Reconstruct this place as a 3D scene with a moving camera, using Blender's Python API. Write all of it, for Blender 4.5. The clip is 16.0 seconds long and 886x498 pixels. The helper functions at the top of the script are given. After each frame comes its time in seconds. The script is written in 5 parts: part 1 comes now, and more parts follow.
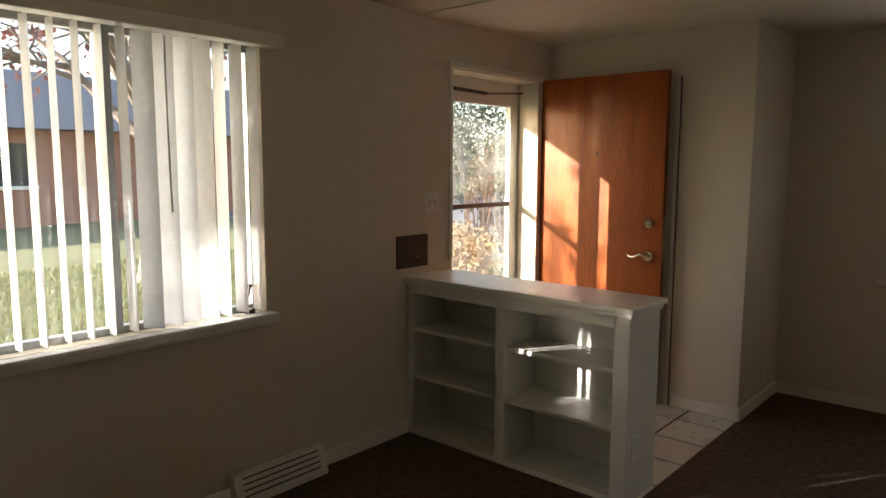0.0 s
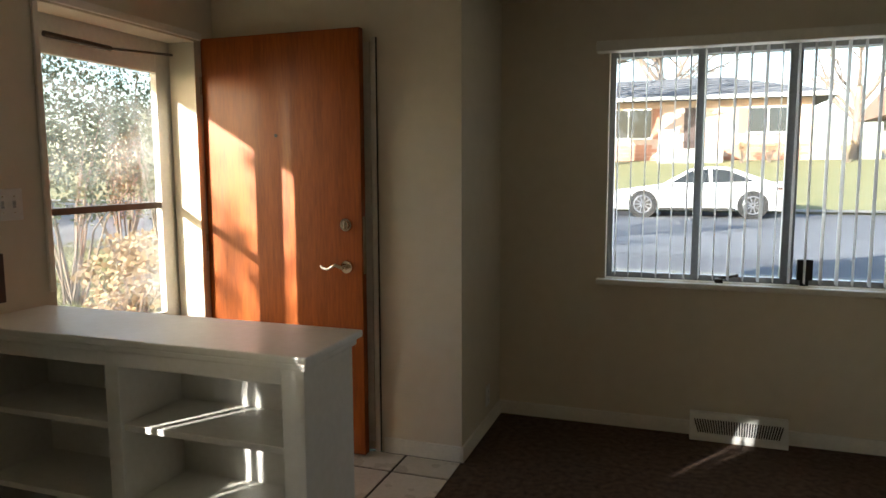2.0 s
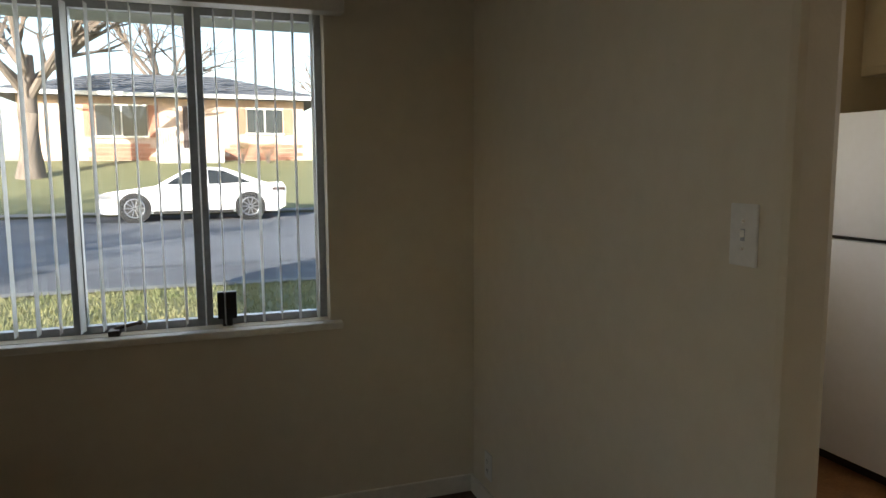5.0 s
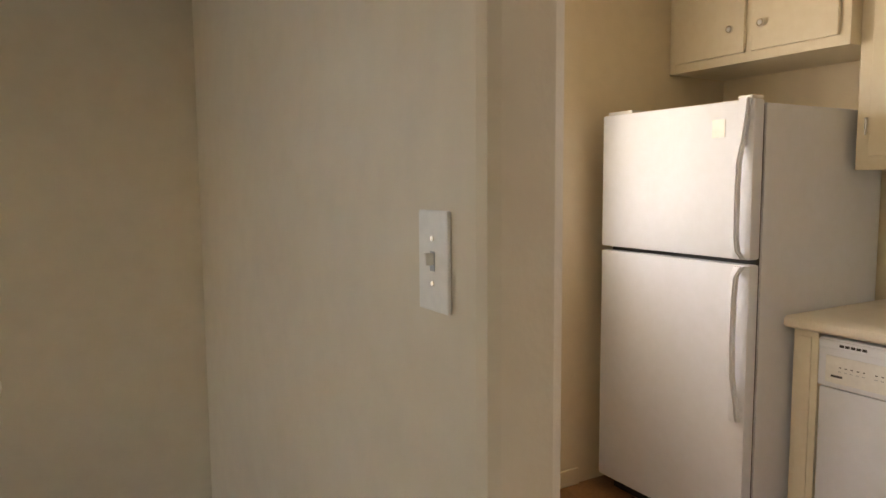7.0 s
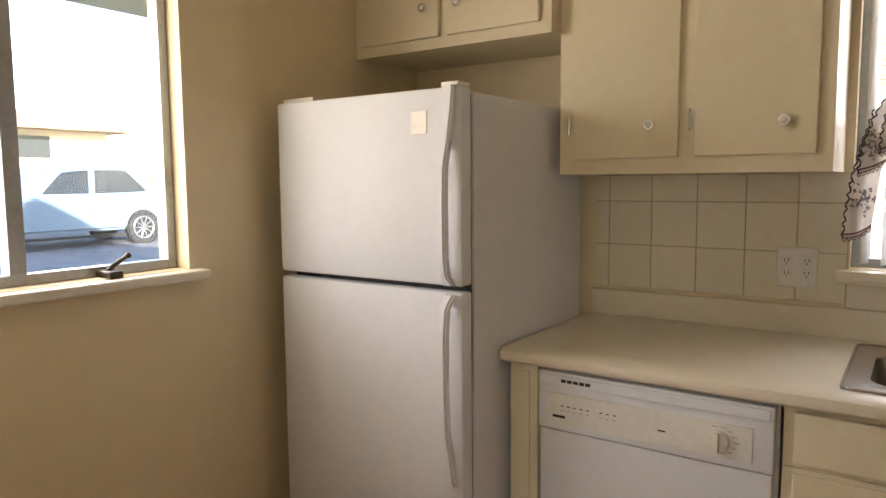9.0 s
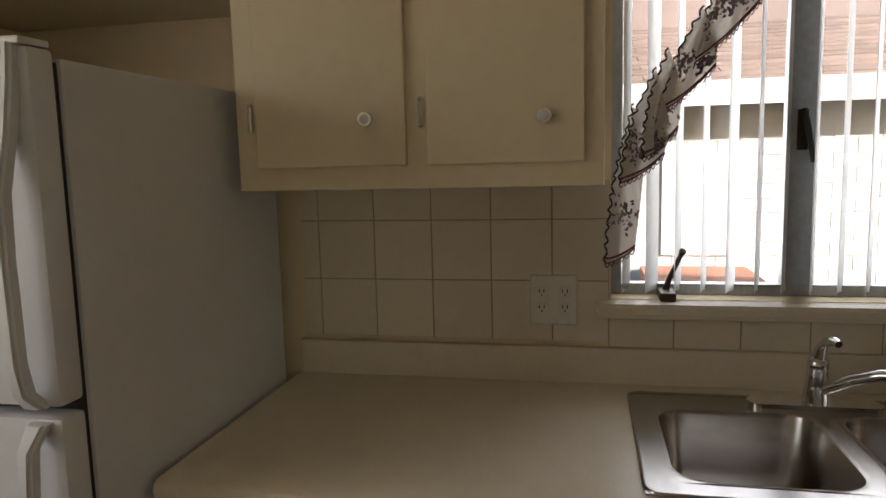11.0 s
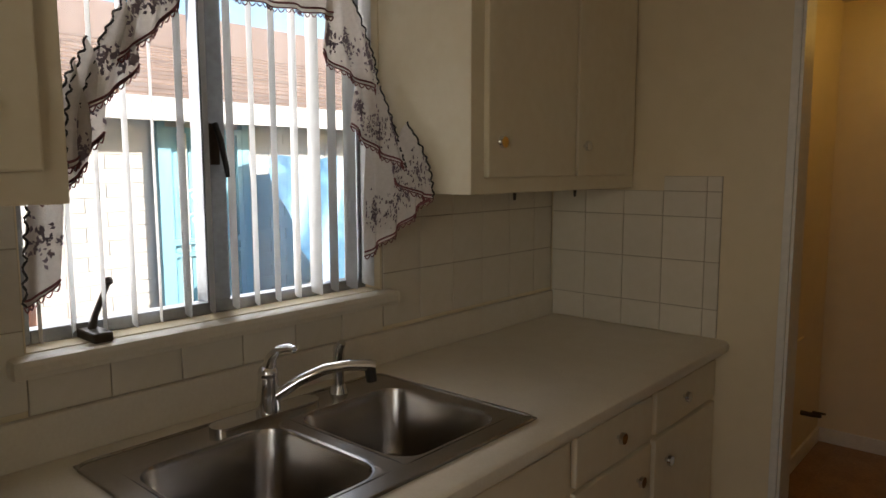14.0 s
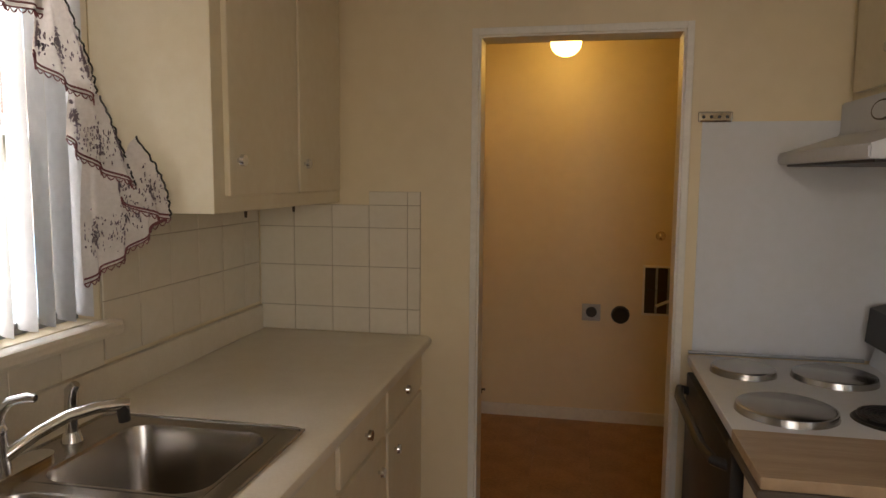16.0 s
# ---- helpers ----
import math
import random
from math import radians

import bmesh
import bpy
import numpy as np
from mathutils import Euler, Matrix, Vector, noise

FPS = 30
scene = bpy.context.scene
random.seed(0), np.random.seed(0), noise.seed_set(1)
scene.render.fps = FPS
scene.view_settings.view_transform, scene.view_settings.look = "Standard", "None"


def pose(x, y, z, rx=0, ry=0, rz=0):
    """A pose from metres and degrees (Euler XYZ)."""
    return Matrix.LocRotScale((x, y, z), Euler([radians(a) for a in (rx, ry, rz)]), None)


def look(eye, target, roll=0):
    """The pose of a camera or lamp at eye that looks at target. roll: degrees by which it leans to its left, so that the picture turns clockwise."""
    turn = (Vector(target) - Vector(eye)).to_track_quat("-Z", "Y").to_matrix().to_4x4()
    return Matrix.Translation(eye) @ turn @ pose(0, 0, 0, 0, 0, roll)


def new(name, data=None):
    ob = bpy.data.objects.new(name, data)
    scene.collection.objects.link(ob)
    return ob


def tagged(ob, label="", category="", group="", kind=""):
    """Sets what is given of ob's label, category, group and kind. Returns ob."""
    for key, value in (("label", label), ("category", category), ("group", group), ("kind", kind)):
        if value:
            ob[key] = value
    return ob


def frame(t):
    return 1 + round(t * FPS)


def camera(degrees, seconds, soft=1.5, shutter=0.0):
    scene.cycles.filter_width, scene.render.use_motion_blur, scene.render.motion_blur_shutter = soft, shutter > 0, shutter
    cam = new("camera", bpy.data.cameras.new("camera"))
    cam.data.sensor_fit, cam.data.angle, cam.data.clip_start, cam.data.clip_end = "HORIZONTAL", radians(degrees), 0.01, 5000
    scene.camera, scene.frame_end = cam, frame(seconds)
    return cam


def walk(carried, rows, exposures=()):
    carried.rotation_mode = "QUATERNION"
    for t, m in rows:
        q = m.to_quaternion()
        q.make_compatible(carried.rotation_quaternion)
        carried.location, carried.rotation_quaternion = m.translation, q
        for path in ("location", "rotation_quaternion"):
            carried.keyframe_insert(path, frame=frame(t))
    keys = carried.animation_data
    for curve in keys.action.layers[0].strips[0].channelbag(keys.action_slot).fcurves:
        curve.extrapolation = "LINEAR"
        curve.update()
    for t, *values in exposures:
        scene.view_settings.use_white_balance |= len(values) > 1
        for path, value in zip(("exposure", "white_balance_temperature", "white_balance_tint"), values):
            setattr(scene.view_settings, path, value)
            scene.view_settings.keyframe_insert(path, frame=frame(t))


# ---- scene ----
cam = camera(65.4, 16.0)
PATH = [
    (0, (-0.053, 0.365, 1.507), (-1.361, 1.859, 1.268), 0.2),
    (0.5, (-0.141, 0.594, 1.463), (-1.271, 2.229, 1.237), -0.1),
    (1, (-0.231, 0.873, 1.443), (-1.22, 2.598, 1.22), -0.3),
    (1.5, (-0.311, 1.146, 1.425), (-1.169, 2.939, 1.199), -0.4),
    (2, (-0.366, 1.417, 1.42), (-1.016, 3.295, 1.193), -0.2),
    (2.5, (-0.416, 1.683, 1.396), (-0.806, 3.632, 1.169), -0.2),
    (3, (-0.455, 1.952, 1.371), (-0.619, 3.934, 1.159), 0.1),
    (3.5, (-0.332, 2.177, 1.372), (-0.335, 4.165, 1.155), -0.2),
    (4, (-0.231, 2.322, 1.407), (0.039, 4.291, 1.18), -0.3),
    (4.5, (-0.102, 2.435, 1.441), (0.466, 4.332, 1.198), -0.1),
    (5, (0.146, 2.492, 1.442), (0.806, 4.36, 1.209), -0.3),
    (5.2, (0.211, 2.489, 1.410), (0.907, 4.347, 1.200), -0.4),
    (7.3, (0.914, 2.954, 1.398), (1.973, 4.639, 1.209), -0.1),
    (7.5, (0.986, 2.994, 1.398), (2.085, 4.654, 1.212), 0.1),
    (8, (1.102, 3.092, 1.401), (2.318, 4.669, 1.214), -0.3),
    (8.5, (1.213, 3.237, 1.424), (2.656, 4.608, 1.23), -0.5),
    (9, (1.326, 3.354, 1.418), (2.959, 4.492, 1.223), -0.5),
    (9.5, (1.508, 3.42, 1.428), (3.251, 4.38, 1.231), -0.6),
    (9.7, (1.59, 3.434, 1.436), (3.364, 4.335, 1.239), -0.8),
    (11.8, (2.247, 3.715, 1.506), (4.225, 3.623, 1.226), -0.9),
    (12, (2.292, 3.737, 1.506), (4.257, 3.491, 1.225), -0.7),
    (12.5, (2.361, 3.781, 1.505), (4.251, 3.184, 1.237), -0.6),
    (13, (2.395, 3.864, 1.517), (4.114, 2.877, 1.249), -0.3),
    (13.5, (2.382, 3.936, 1.507), (3.876, 2.631, 1.257), -0.1),
    (14, (2.36, 3.997, 1.491), (3.668, 2.502, 1.258), -0.1),
    (14.5, (2.369, 4.09, 1.49), (3.44, 2.417, 1.265), 0.1),
    (15, (2.374, 4.16, 1.518), (3.233, 2.368, 1.301), 0.3),
    (15.5, (2.444, 4.188, 1.52), (3.09, 2.307, 1.309), 1.0),
    (16, (2.582, 4.201, 1.52), (2.97, 2.25, 1.312), 0.4),
]
EXPOSURES = [(0, 2.15, 6400, 14), (0.5, 2.4, 6400, 14), (1.5, 2.5, 6300, 12), (2.0, 2.15, 6250, 10), (2.5, 1.95, 6250, 8), (3.5, 1.85, 6250, 8), (4.0, 1.8, 6250, 9), (5.0, 1.5, 6250, 11), (5.2, 1.5, 6250, 12),
             (7.3, 3.25, 6400, 18), (9.0, 2.8, 6300, 16), (9.7, 2.4, 6250, 15), (11.8, 1.25, 6200, 13), (12.5, 1.15, 6200, 14), (13.5, 1.3, 6200, 13), (14.5, 1.7, 6250, 14), (15.5, 1.95, 6350, 15), (16.0, 2.35, 6400, 17)]
walk(cam, [(t, look(eye, target, roll)) for t, eye, target, roll in PATH], EXPOSURES)

# ---- light ----
SUN = Vector((0.527, 0.850, -0.309)).normalized()
world = bpy.data.worlds.new("world")
scene.world = world
world.use_nodes = True
_nt = world.node_tree
_sky = _nt.nodes.new("ShaderNodeTexSky")
_sky.sky_type = "NISHITA"
_sky.sun_disc = False
_sky.sun_elevation = math.asin(-SUN.z)
_sky.sun_rotation = math.atan2(-SUN.x, -SUN.y)
_bg = _nt.nodes["Background"]
_bg.inputs[1].default_value = 0.15
_nt.links.new(_sky.outputs[0], _bg.inputs[0])
_sl = bpy.data.lights.new("sun", "SUN")
_sl.energy, _sl.angle, _sl.color = 5.0, radians(0.5), (1.0, 0.94, 0.85)
_so = new("sun", _sl)
_so.matrix_world = look((0, 0, 30), Vector((0, 0, 30)) + SUN)


def sky_lamp(name, eye, target, w, h, watts, tint=(0.85, 0.93, 1.0)):
    """Skylight that comes in by a window's opening."""
    d = bpy.data.lights.new(name, "AREA")
    d.shape, d.size, d.size_y, d.energy, d.color = "RECTANGLE", w, h, watts, tint
    o = new(name, d)
    o.matrix_world = look(eye, target)
    return o


sky_lamp("window_light", (-2.95, 1.0, 1.45), (0, 1.0, 1.2), 2.3, 1.1, 3.9, (1.0, 0.87, 0.71))
sky_lamp("window_light", (-0.06, 5.42, 1.45), (-0.06, 3, 1.2), 1.3, 1.1, 2.0, (1.0, 0.96, 0.92))
sky_lamp("window_light", (2.0, 5.42, 1.6), (2.4, 3, 1.2), 1.2, 0.9, 4.2, (1.0, 0.85, 0.68))
sky_lamp("window_light", (4.0, 3.06, 1.6), (2, 3.06, 1.2), 0.9, 0.9, 2.9, (1.0, 0.92, 0.85))
sky_lamp("doorway_light", (-2.80, 3.93, 1.35), (-1.6, 3.0, 1.0), 0.55, 1.1, 0.25, (1.0, 0.88, 0.70))

# ---- materials ----
def mat(name, base, rough=0.6, metal=0.0, c2=None, scale=8.0, bump=0.0, bscale=60.0, stretch=(1, 1, 1), spec=0.5, coat=0.0, rand=0.0, trans=0.0, sheen=0.0):
    m = bpy.data.materials.new(name)
    m.use_nodes = True
    n, l = m.node_tree.nodes, m.node_tree.links
    b = n["Principled BSDF"]
    b.inputs["Roughness"].default_value, b.inputs["Metallic"].default_value = rough, metal
    b.inputs["Specular IOR Level"].default_value = spec
    b.inputs["Coat Weight"].default_value = coat
    b.inputs["Sheen Weight"].default_value = sheen
    tc = n.new("ShaderNodeTexCoord")
    mp = n.new("ShaderNodeMapping")
    mp.inputs["Scale"].default_value = stretch
    l.new(tc.outputs["Object"], mp.inputs[0])
    c2 = c2 or tuple(v * 0.9 for v in base)
    n1 = n.new("ShaderNodeTexNoise")
    n1.inputs["Scale"].default_value, n1.inputs["Detail"].default_value = scale, 6
    n2 = n.new("ShaderNodeTexNoise")
    n2.inputs["Scale"].default_value, n2.inputs["Detail"].default_value = scale * 9, 4
    l.new(mp.outputs[0], n1.inputs[0])
    l.new(mp.outputs[0], n2.inputs[0])
    add = n.new("ShaderNodeMath")
    add.operation = "ADD"
    l.new(n1.outputs[0], add.inputs[0])
    l.new(n2.outputs[0], add.inputs[1])
    ramp = n.new("ShaderNodeMapRange")
    ramp.inputs[1].default_value, ramp.inputs[2].default_value = 0.75, 1.25
    l.new(add.outputs[0], ramp.inputs[0])
    mx = n.new("ShaderNodeMix")
    mx.data_type = "RGBA"
    mx.inputs["A"].default_value, mx.inputs["B"].default_value = (*base, 1), (*c2, 1)
    l.new(ramp.outputs[0], mx.inputs["Factor"])
    col = mx.outputs["Result"]
    if rand:
        oi = n.new("ShaderNodeObjectInfo")
        hs = n.new("ShaderNodeHueSaturation")
        mr = n.new("ShaderNodeMapRange")
        mr.inputs[3].default_value, mr.inputs[4].default_value = 1 - rand, 1 + rand
        l.new(oi.outputs["Random"], mr.inputs[0])
        l.new(mr.outputs[0], hs.inputs["Value"])
        l.new(col, hs.inputs["Color"])
        col = hs.outputs[0]
    l.new(col, b.inputs["Base Color"])
    rr = n.new("ShaderNodeMapRange")
    rr.inputs[3].default_value, rr.inputs[4].default_value = max(0.02, rough * 0.85), min(1, rough * 1.15)
    l.new(n1.outputs[0], rr.inputs[0])
    l.new(rr.outputs[0], b.inputs["Roughness"])
    if bump:
        nb = n.new("ShaderNodeTexNoise")
        nb.inputs["Scale"].default_value, nb.inputs["Detail"].default_value = bscale, 5
        l.new(mp.outputs[0], nb.inputs[0])
        bp = n.new("ShaderNodeBump")
        bp.inputs["Strength"].default_value, bp.inputs["Distance"].default_value = bump, 0.01
        l.new(nb.outputs[0], bp.inputs["Height"])
        l.new(bp.outputs[0], b.inputs["Normal"])
    if trans:
        tr = n.new("ShaderNodeBsdfTranslucent")
        l.new(col, tr.inputs[0])
        ms = n.new("ShaderNodeMixShader")
        ms.inputs[0].default_value = trans
        l.new(b.outputs[0], ms.inputs[1])
        l.new(tr.outputs[0], ms.inputs[2])
        l.new(ms.outputs[0], n["Material Output"].inputs[0])
    return m


def glass_mat(name, tint=(1, 1, 1), gloss=0.05, haze=0.0):
    m = bpy.data.materials.new(name)
    m.use_nodes = True
    n, l = m.node_tree.nodes, m.node_tree.links
    t, g, ms = n.new("ShaderNodeBsdfTransparent"), n.new("ShaderNodeBsdfGlossy"), n.new("ShaderNodeMixShader")
    t.inputs[0].default_value = (*tint, 1)
    g.inputs["Roughness"].default_value = 0.02
    ms.inputs[0].default_value = gloss
    l.new(t.outputs[0], ms.inputs[1])
    l.new(g.outputs[0], ms.inputs[2])
    out = ms.outputs[0]
    if haze:
        d, m2, nz, mr = n.new("ShaderNodeBsdfTranslucent"), n.new("ShaderNodeMixShader"), n.new("ShaderNodeTexNoise"), n.new("ShaderNodeMapRange")
        nz.inputs["Scale"].default_value = 4
        mr.inputs[1].default_value, mr.inputs[2].default_value = 0.35, 0.7
        mr.inputs[4].default_value = haze
        l.new(nz.outputs[0], mr.inputs[0])
        l.new(mr.outputs[0], m2.inputs[0])
        l.new(out, m2.inputs[1])
        l.new(d.outputs[0], m2.inputs[2])
        out = m2.outputs[0]
    l.new(out, n["Material Output"].inputs[0])
    return m


def glow_mat(name, tint, strength):
    m = bpy.data.materials.new(name)
    m.use_nodes = True
    b = m.node_tree.nodes["Principled BSDF"]
    b.inputs["Base Color"].default_value = (0.9, 0.88, 0.8, 1)
    b.inputs["Emission Color"].default_value, b.inputs["Emission Strength"].default_value = (*tint, 1), strength
    return m


WALL = mat("wall_paint", (0.71, 0.645, 0.52), 0.55, c2=(0.67, 0.605, 0.48), scale=1.5, bump=0.06, bscale=90)
KWALL = mat("kitchen_paint", (0.80, 0.69, 0.48), 0.42, c2=(0.76, 0.65, 0.44), scale=1.5, bump=0.06, bscale=80)
CEIL = mat("ceiling_paint", (0.72, 0.66, 0.52), 0.7, scale=2, bump=0.2, bscale=120)
TRIM = mat("trim_paint", (0.82, 0.79, 0.71), 0.4, scale=5, bump=0.05)
SHELF = mat("shelf_paint", (0.72, 0.70, 0.64), 0.38, c2=(0.66, 0.64, 0.57), scale=4, bump=0.06, bscale=50)
CARPET = mat("carpet", (0.165, 0.105, 0.066), 0.95, c2=(0.050, 0.029, 0.018), scale=30, bump=1.0, bscale=240, sheen=0.05, spec=0.1)
TILE = mat("entry_tile", (0.66, 0.60, 0.50), 0.28, c2=(0.58, 0.52, 0.42), scale=5, rand=0.05)
GROUT = mat("grout", (0.045, 0.036, 0.03), 0.9, scale=20, bump=0.3)
VINYL = mat("vinyl_floor", (0.36, 0.20, 0.09), 0.38, c2=(0.23, 0.115, 0.05), scale=7, bump=0.08, rand=0.08)
DOORWOOD = mat("door_wood", (0.34, 0.080, 0.006), 0.38, c2=(0.22, 0.046, 0.003), scale=3, bump=0.04, bscale=20, stretch=(4, 4, 0.4), coat=0.05, spec=0.3)
CAB = mat("cabinet_paint", (0.80, 0.72, 0.54), 0.40, c2=(0.76, 0.67, 0.48), scale=3, bump=0.05, bscale=40)
FRIDGE = mat("fridge_enamel", (0.74, 0.76, 0.80), 0.58, c2=(0.71, 0.73, 0.76), spec=0.3, scale=3, bump=0.10, bscale=220)
WHITE = mat("white_plastic", (0.80, 0.79, 0.75), 0.35, scale=5)
SLAT = mat("blind_vinyl", (0.80, 0.80, 0.79), 0.45, scale=4, trans=0.14)
LAMIN = mat("counter_laminate", (0.76, 0.70, 0.58), 0.33, c2=(0.71, 0.645, 0.52), scale=14, bump=0.03)
WTILE = mat("wall_tile", (0.78, 0.72, 0.60), 0.20, c2=(0.75, 0.69, 0.56), scale=4, rand=0.025)
WGROUT = mat("wall_grout", (0.50, 0.43, 0.32), 0.85, scale=20)
STEEL = mat("stainless", (0.43, 0.40, 0.37), 0.24, 1.0, c2=(0.37, 0.345, 0.315), scale=3, bump=0.01, bscale=200)
CHROME = mat("chrome", (0.80, 0.80, 0.80), 0.07, 1.0, scale=5)
BRASS = mat("satin_nickel", (0.72, 0.64, 0.50), 0.18, 1.0, scale=5)
ALU = mat("window_aluminium", (0.42, 0.44, 0.46), 0.42, 0.7, c2=(0.34, 0.35, 0.36), scale=6)
DARK = mat("dark_plastic", (0.02, 0.018, 0.016), 0.4, scale=6)
BRONZE = mat("dark_bronze", (0.065, 0.045, 0.03), 0.45, 0.4, scale=9)
GLASS = glass_mat("pane_glass", (0.97, 0.985, 0.98), 0.05)
HAZE = glass_mat("hazy_glass", (0.95, 0.95, 0.93), 0.06, 0.10)
GLOBE = glow_mat("lamp_glass", (1.0, 0.62, 0.15), 1.9)
CLOTH = mat("curtain_cloth", (0.68, 0.63, 0.58), 0.85, c2=(0.60, 0.55, 0.50), scale=12, bump=0.2, bscale=300, trans=0.3)
CPRINT = mat("curtain_print", (0.17, 0.14, 0.17), 0.9, c2=(0.30, 0.24, 0.27), scale=30, trans=0.15)
CTRIM = mat("curtain_trim", (0.20, 0.07, 0.07), 0.85, scale=20)
WOODLAM = mat("wood_laminate", (0.46, 0.33, 0.20), 0.4, c2=(0.35, 0.24, 0.14), scale=3, stretch=(1, 14, 1))
EDGE = mat("dark_edge", (0.10, 0.075, 0.055), 0.5, scale=9)
ASPHALT = mat("asphalt", (0.32, 0.32, 0.33), 0.9, c2=(0.25, 0.25, 0.26), scale=2, bump=0.4, bscale=40)
CONC = mat("concrete", (0.46, 0.44, 0.40), 0.85, c2=(0.38, 0.36, 0.33), scale=2, bump=0.2)
GRASS = mat("lawn", (0.24, 0.22, 0.10), 0.95, c2=(0.15, 0.15, 0.06), scale=1.5, bump=1.0, bscale=25)
BLADE = mat("grass_blade", (0.20, 0.22, 0.09), 0.8, c2=(0.31, 0.28, 0.14), scale=2, trans=0.3)
SOIL = mat("soil", (0.16, 0.11, 0.07), 0.95, scale=6, bump=0.6, bscale=30)
BRICK = mat("brick", (0.46, 0.22, 0.14), 0.85, c2=(0.36, 0.16, 0.10), scale=4, rand=0.15)
PALEBRICK = mat("pale_brick", (0.62, 0.46, 0.36), 0.85, c2=(0.54, 0.39, 0.30), scale=5, bump=0.3, bscale=30)
STUCCO = mat("painted_masonry", (0.58, 0.55, 0.51), 0.8, c2=(0.52, 0.49, 0.45), scale=3, bump=0.2)
SHINGLE = mat("roof_shingle", (0.15, 0.155, 0.17), 0.9, c2=(0.10, 0.105, 0.115), scale=6, bump=0.5, rand=0.15)
REDSHING = mat("brown_shingle", (0.33, 0.22, 0.16), 0.9, c2=(0.22, 0.14, 0.10), scale=5, bump=0.5, rand=0.18)
CARPAINT = mat("white_car_paint", (0.80, 0.80, 0.80), 0.2, scale=2, coat=1.0)
TRUCKPAINT = mat("blue_grey_car_paint", (0.14, 0.20, 0.27), 0.3, scale=2, coat=0.8)
TINT = mat("tinted_window", (0.03, 0.035, 0.04), 0.08, scale=3)
RUBBER = mat("tyre_rubber", (0.02, 0.02, 0.02), 0.85, scale=10)
RIM = mat("alloy", (0.45, 0.45, 0.46), 0.35, 0.9, scale=4)
BARK = mat("bark", (0.24, 0.19, 0.15), 0.95, c2=(0.14, 0.11, 0.085), scale=6, bump=1.0, bscale=18, stretch=(1, 1, 0.3))
REDLEAF = mat("dry_red_leaf", (0.22, 0.075, 0.055), 0.7, c2=(0.13, 0.05, 0.045), scale=2, trans=0.3)
GREENLEAF = mat("shrub_leaf", (0.085, 0.11, 0.055), 0.7, c2=(0.05, 0.07, 0.035), scale=2, trans=0.2)
DRYLEAF = mat("dry_twigs", (0.36, 0.25, 0.13), 0.8, c2=(0.24, 0.16, 0.08), scale=3)
BLUEDOOR = mat("pale_blue_paint", (0.25, 0.50, 0.60), 0.5, c2=(0.21, 0.44, 0.54), scale=3)
TARP = mat("blue_tarp", (0.30, 0.56, 0.78), 0.45, c2=(0.20, 0.46, 0.70), scale=3, bump=0.5, bscale=6)
DULLRED = mat("dark_plate", (0.055, 0.032, 0.026), 0.5, scale=9)


# ---- mesh helpers ----
def box(bm, x0, x1, y0, y1, z0, z1, bev=0.0):
    r = bmesh.ops.create_cube(bm, size=1.0, matrix=Matrix.LocRotScale(((x0 + x1) / 2, (y0 + y1) / 2, (z0 + z1) / 2), None, (abs(x1 - x0), abs(y1 - y0), abs(z1 - z0))))
    if bev:
        ed = list({e for v in r["verts"] for e in v.link_edges})
        bmesh.ops.bevel(bm, geom=ed, offset=bev, segments=2, affect="EDGES", profile=0.6)
    return bm


def cyl(bm, p, q, r, r2=None, seg=16):
    p, q = Vector(p), Vector(q)
    m = Matrix.Translation((p + q) / 2) @ (q - p).to_track_quat("Z", "Y").to_matrix().to_4x4()
    bmesh.ops.create_cone(bm, cap_ends=True, segments=seg, radius1=r, radius2=r if r2 is None else r2, depth=(q - p).length, matrix=m)
    return bm


def ball(bm, c, r, sx=1, sy=1, sz=1, seg=16):
    bmesh.ops.create_uvsphere(bm, u_segments=seg, v_segments=seg // 2 + 2, radius=r, matrix=Matrix.LocRotScale(c, None, (sx, sy, sz)))
    return bm


def tube(bm, pts, r, seg=10):
    """A round bar along points; r one radius or one for each point."""
    pts = [Vector(p) for p in pts]
    rs = r if isinstance(r, (list, tuple)) else [r] * len(pts)
    rings = []
    for i, p in enumerate(pts):
        d = (pts[min(i + 1, len(pts) - 1)] - pts[max(i - 1, 0)]).normalized()
        q = d.to_track_quat("Z", "Y")
        rings.append([bm.verts.new(p + q @ Vector((rs[i] * math.cos(a), rs[i] * math.sin(a), 0))) for a in (2 * math.pi * k / seg for k in range(seg))])
    for a, b in zip(rings, rings[1:]):
        for k in range(seg):
            bm.faces.new((a[k], a[(k + 1) % seg], b[(k + 1) % seg], b[k]))
    bm.faces.new(rings[0][::-1])
    bm.faces.new(rings[-1])
    return bm


def prism(bm, outline, axis, a, b):
    """An outline in the plane across an axis, pulled from a to b along it."""
    def at(u, v, w):
        return {"x": (w, u, v), "y": (u, w, v), "z": (u, v, w)}[axis]
    lo = [bm.verts.new(at(u, v, a)) for u, v in outline]
    hi = [bm.verts.new(at(u, v, b)) for u, v in outline]
    n = len(outline)
    for i in range(n):
        bm.faces.new((lo[i], lo[(i + 1) % n], hi[(i + 1) % n], hi[i]))
    bm.faces.new(lo[::-1])
    bm.faces.new(hi)
    bmesh.ops.recalc_face_normals(bm, faces=bm.faces[:])
    return bm


def B():
    return bmesh.new()


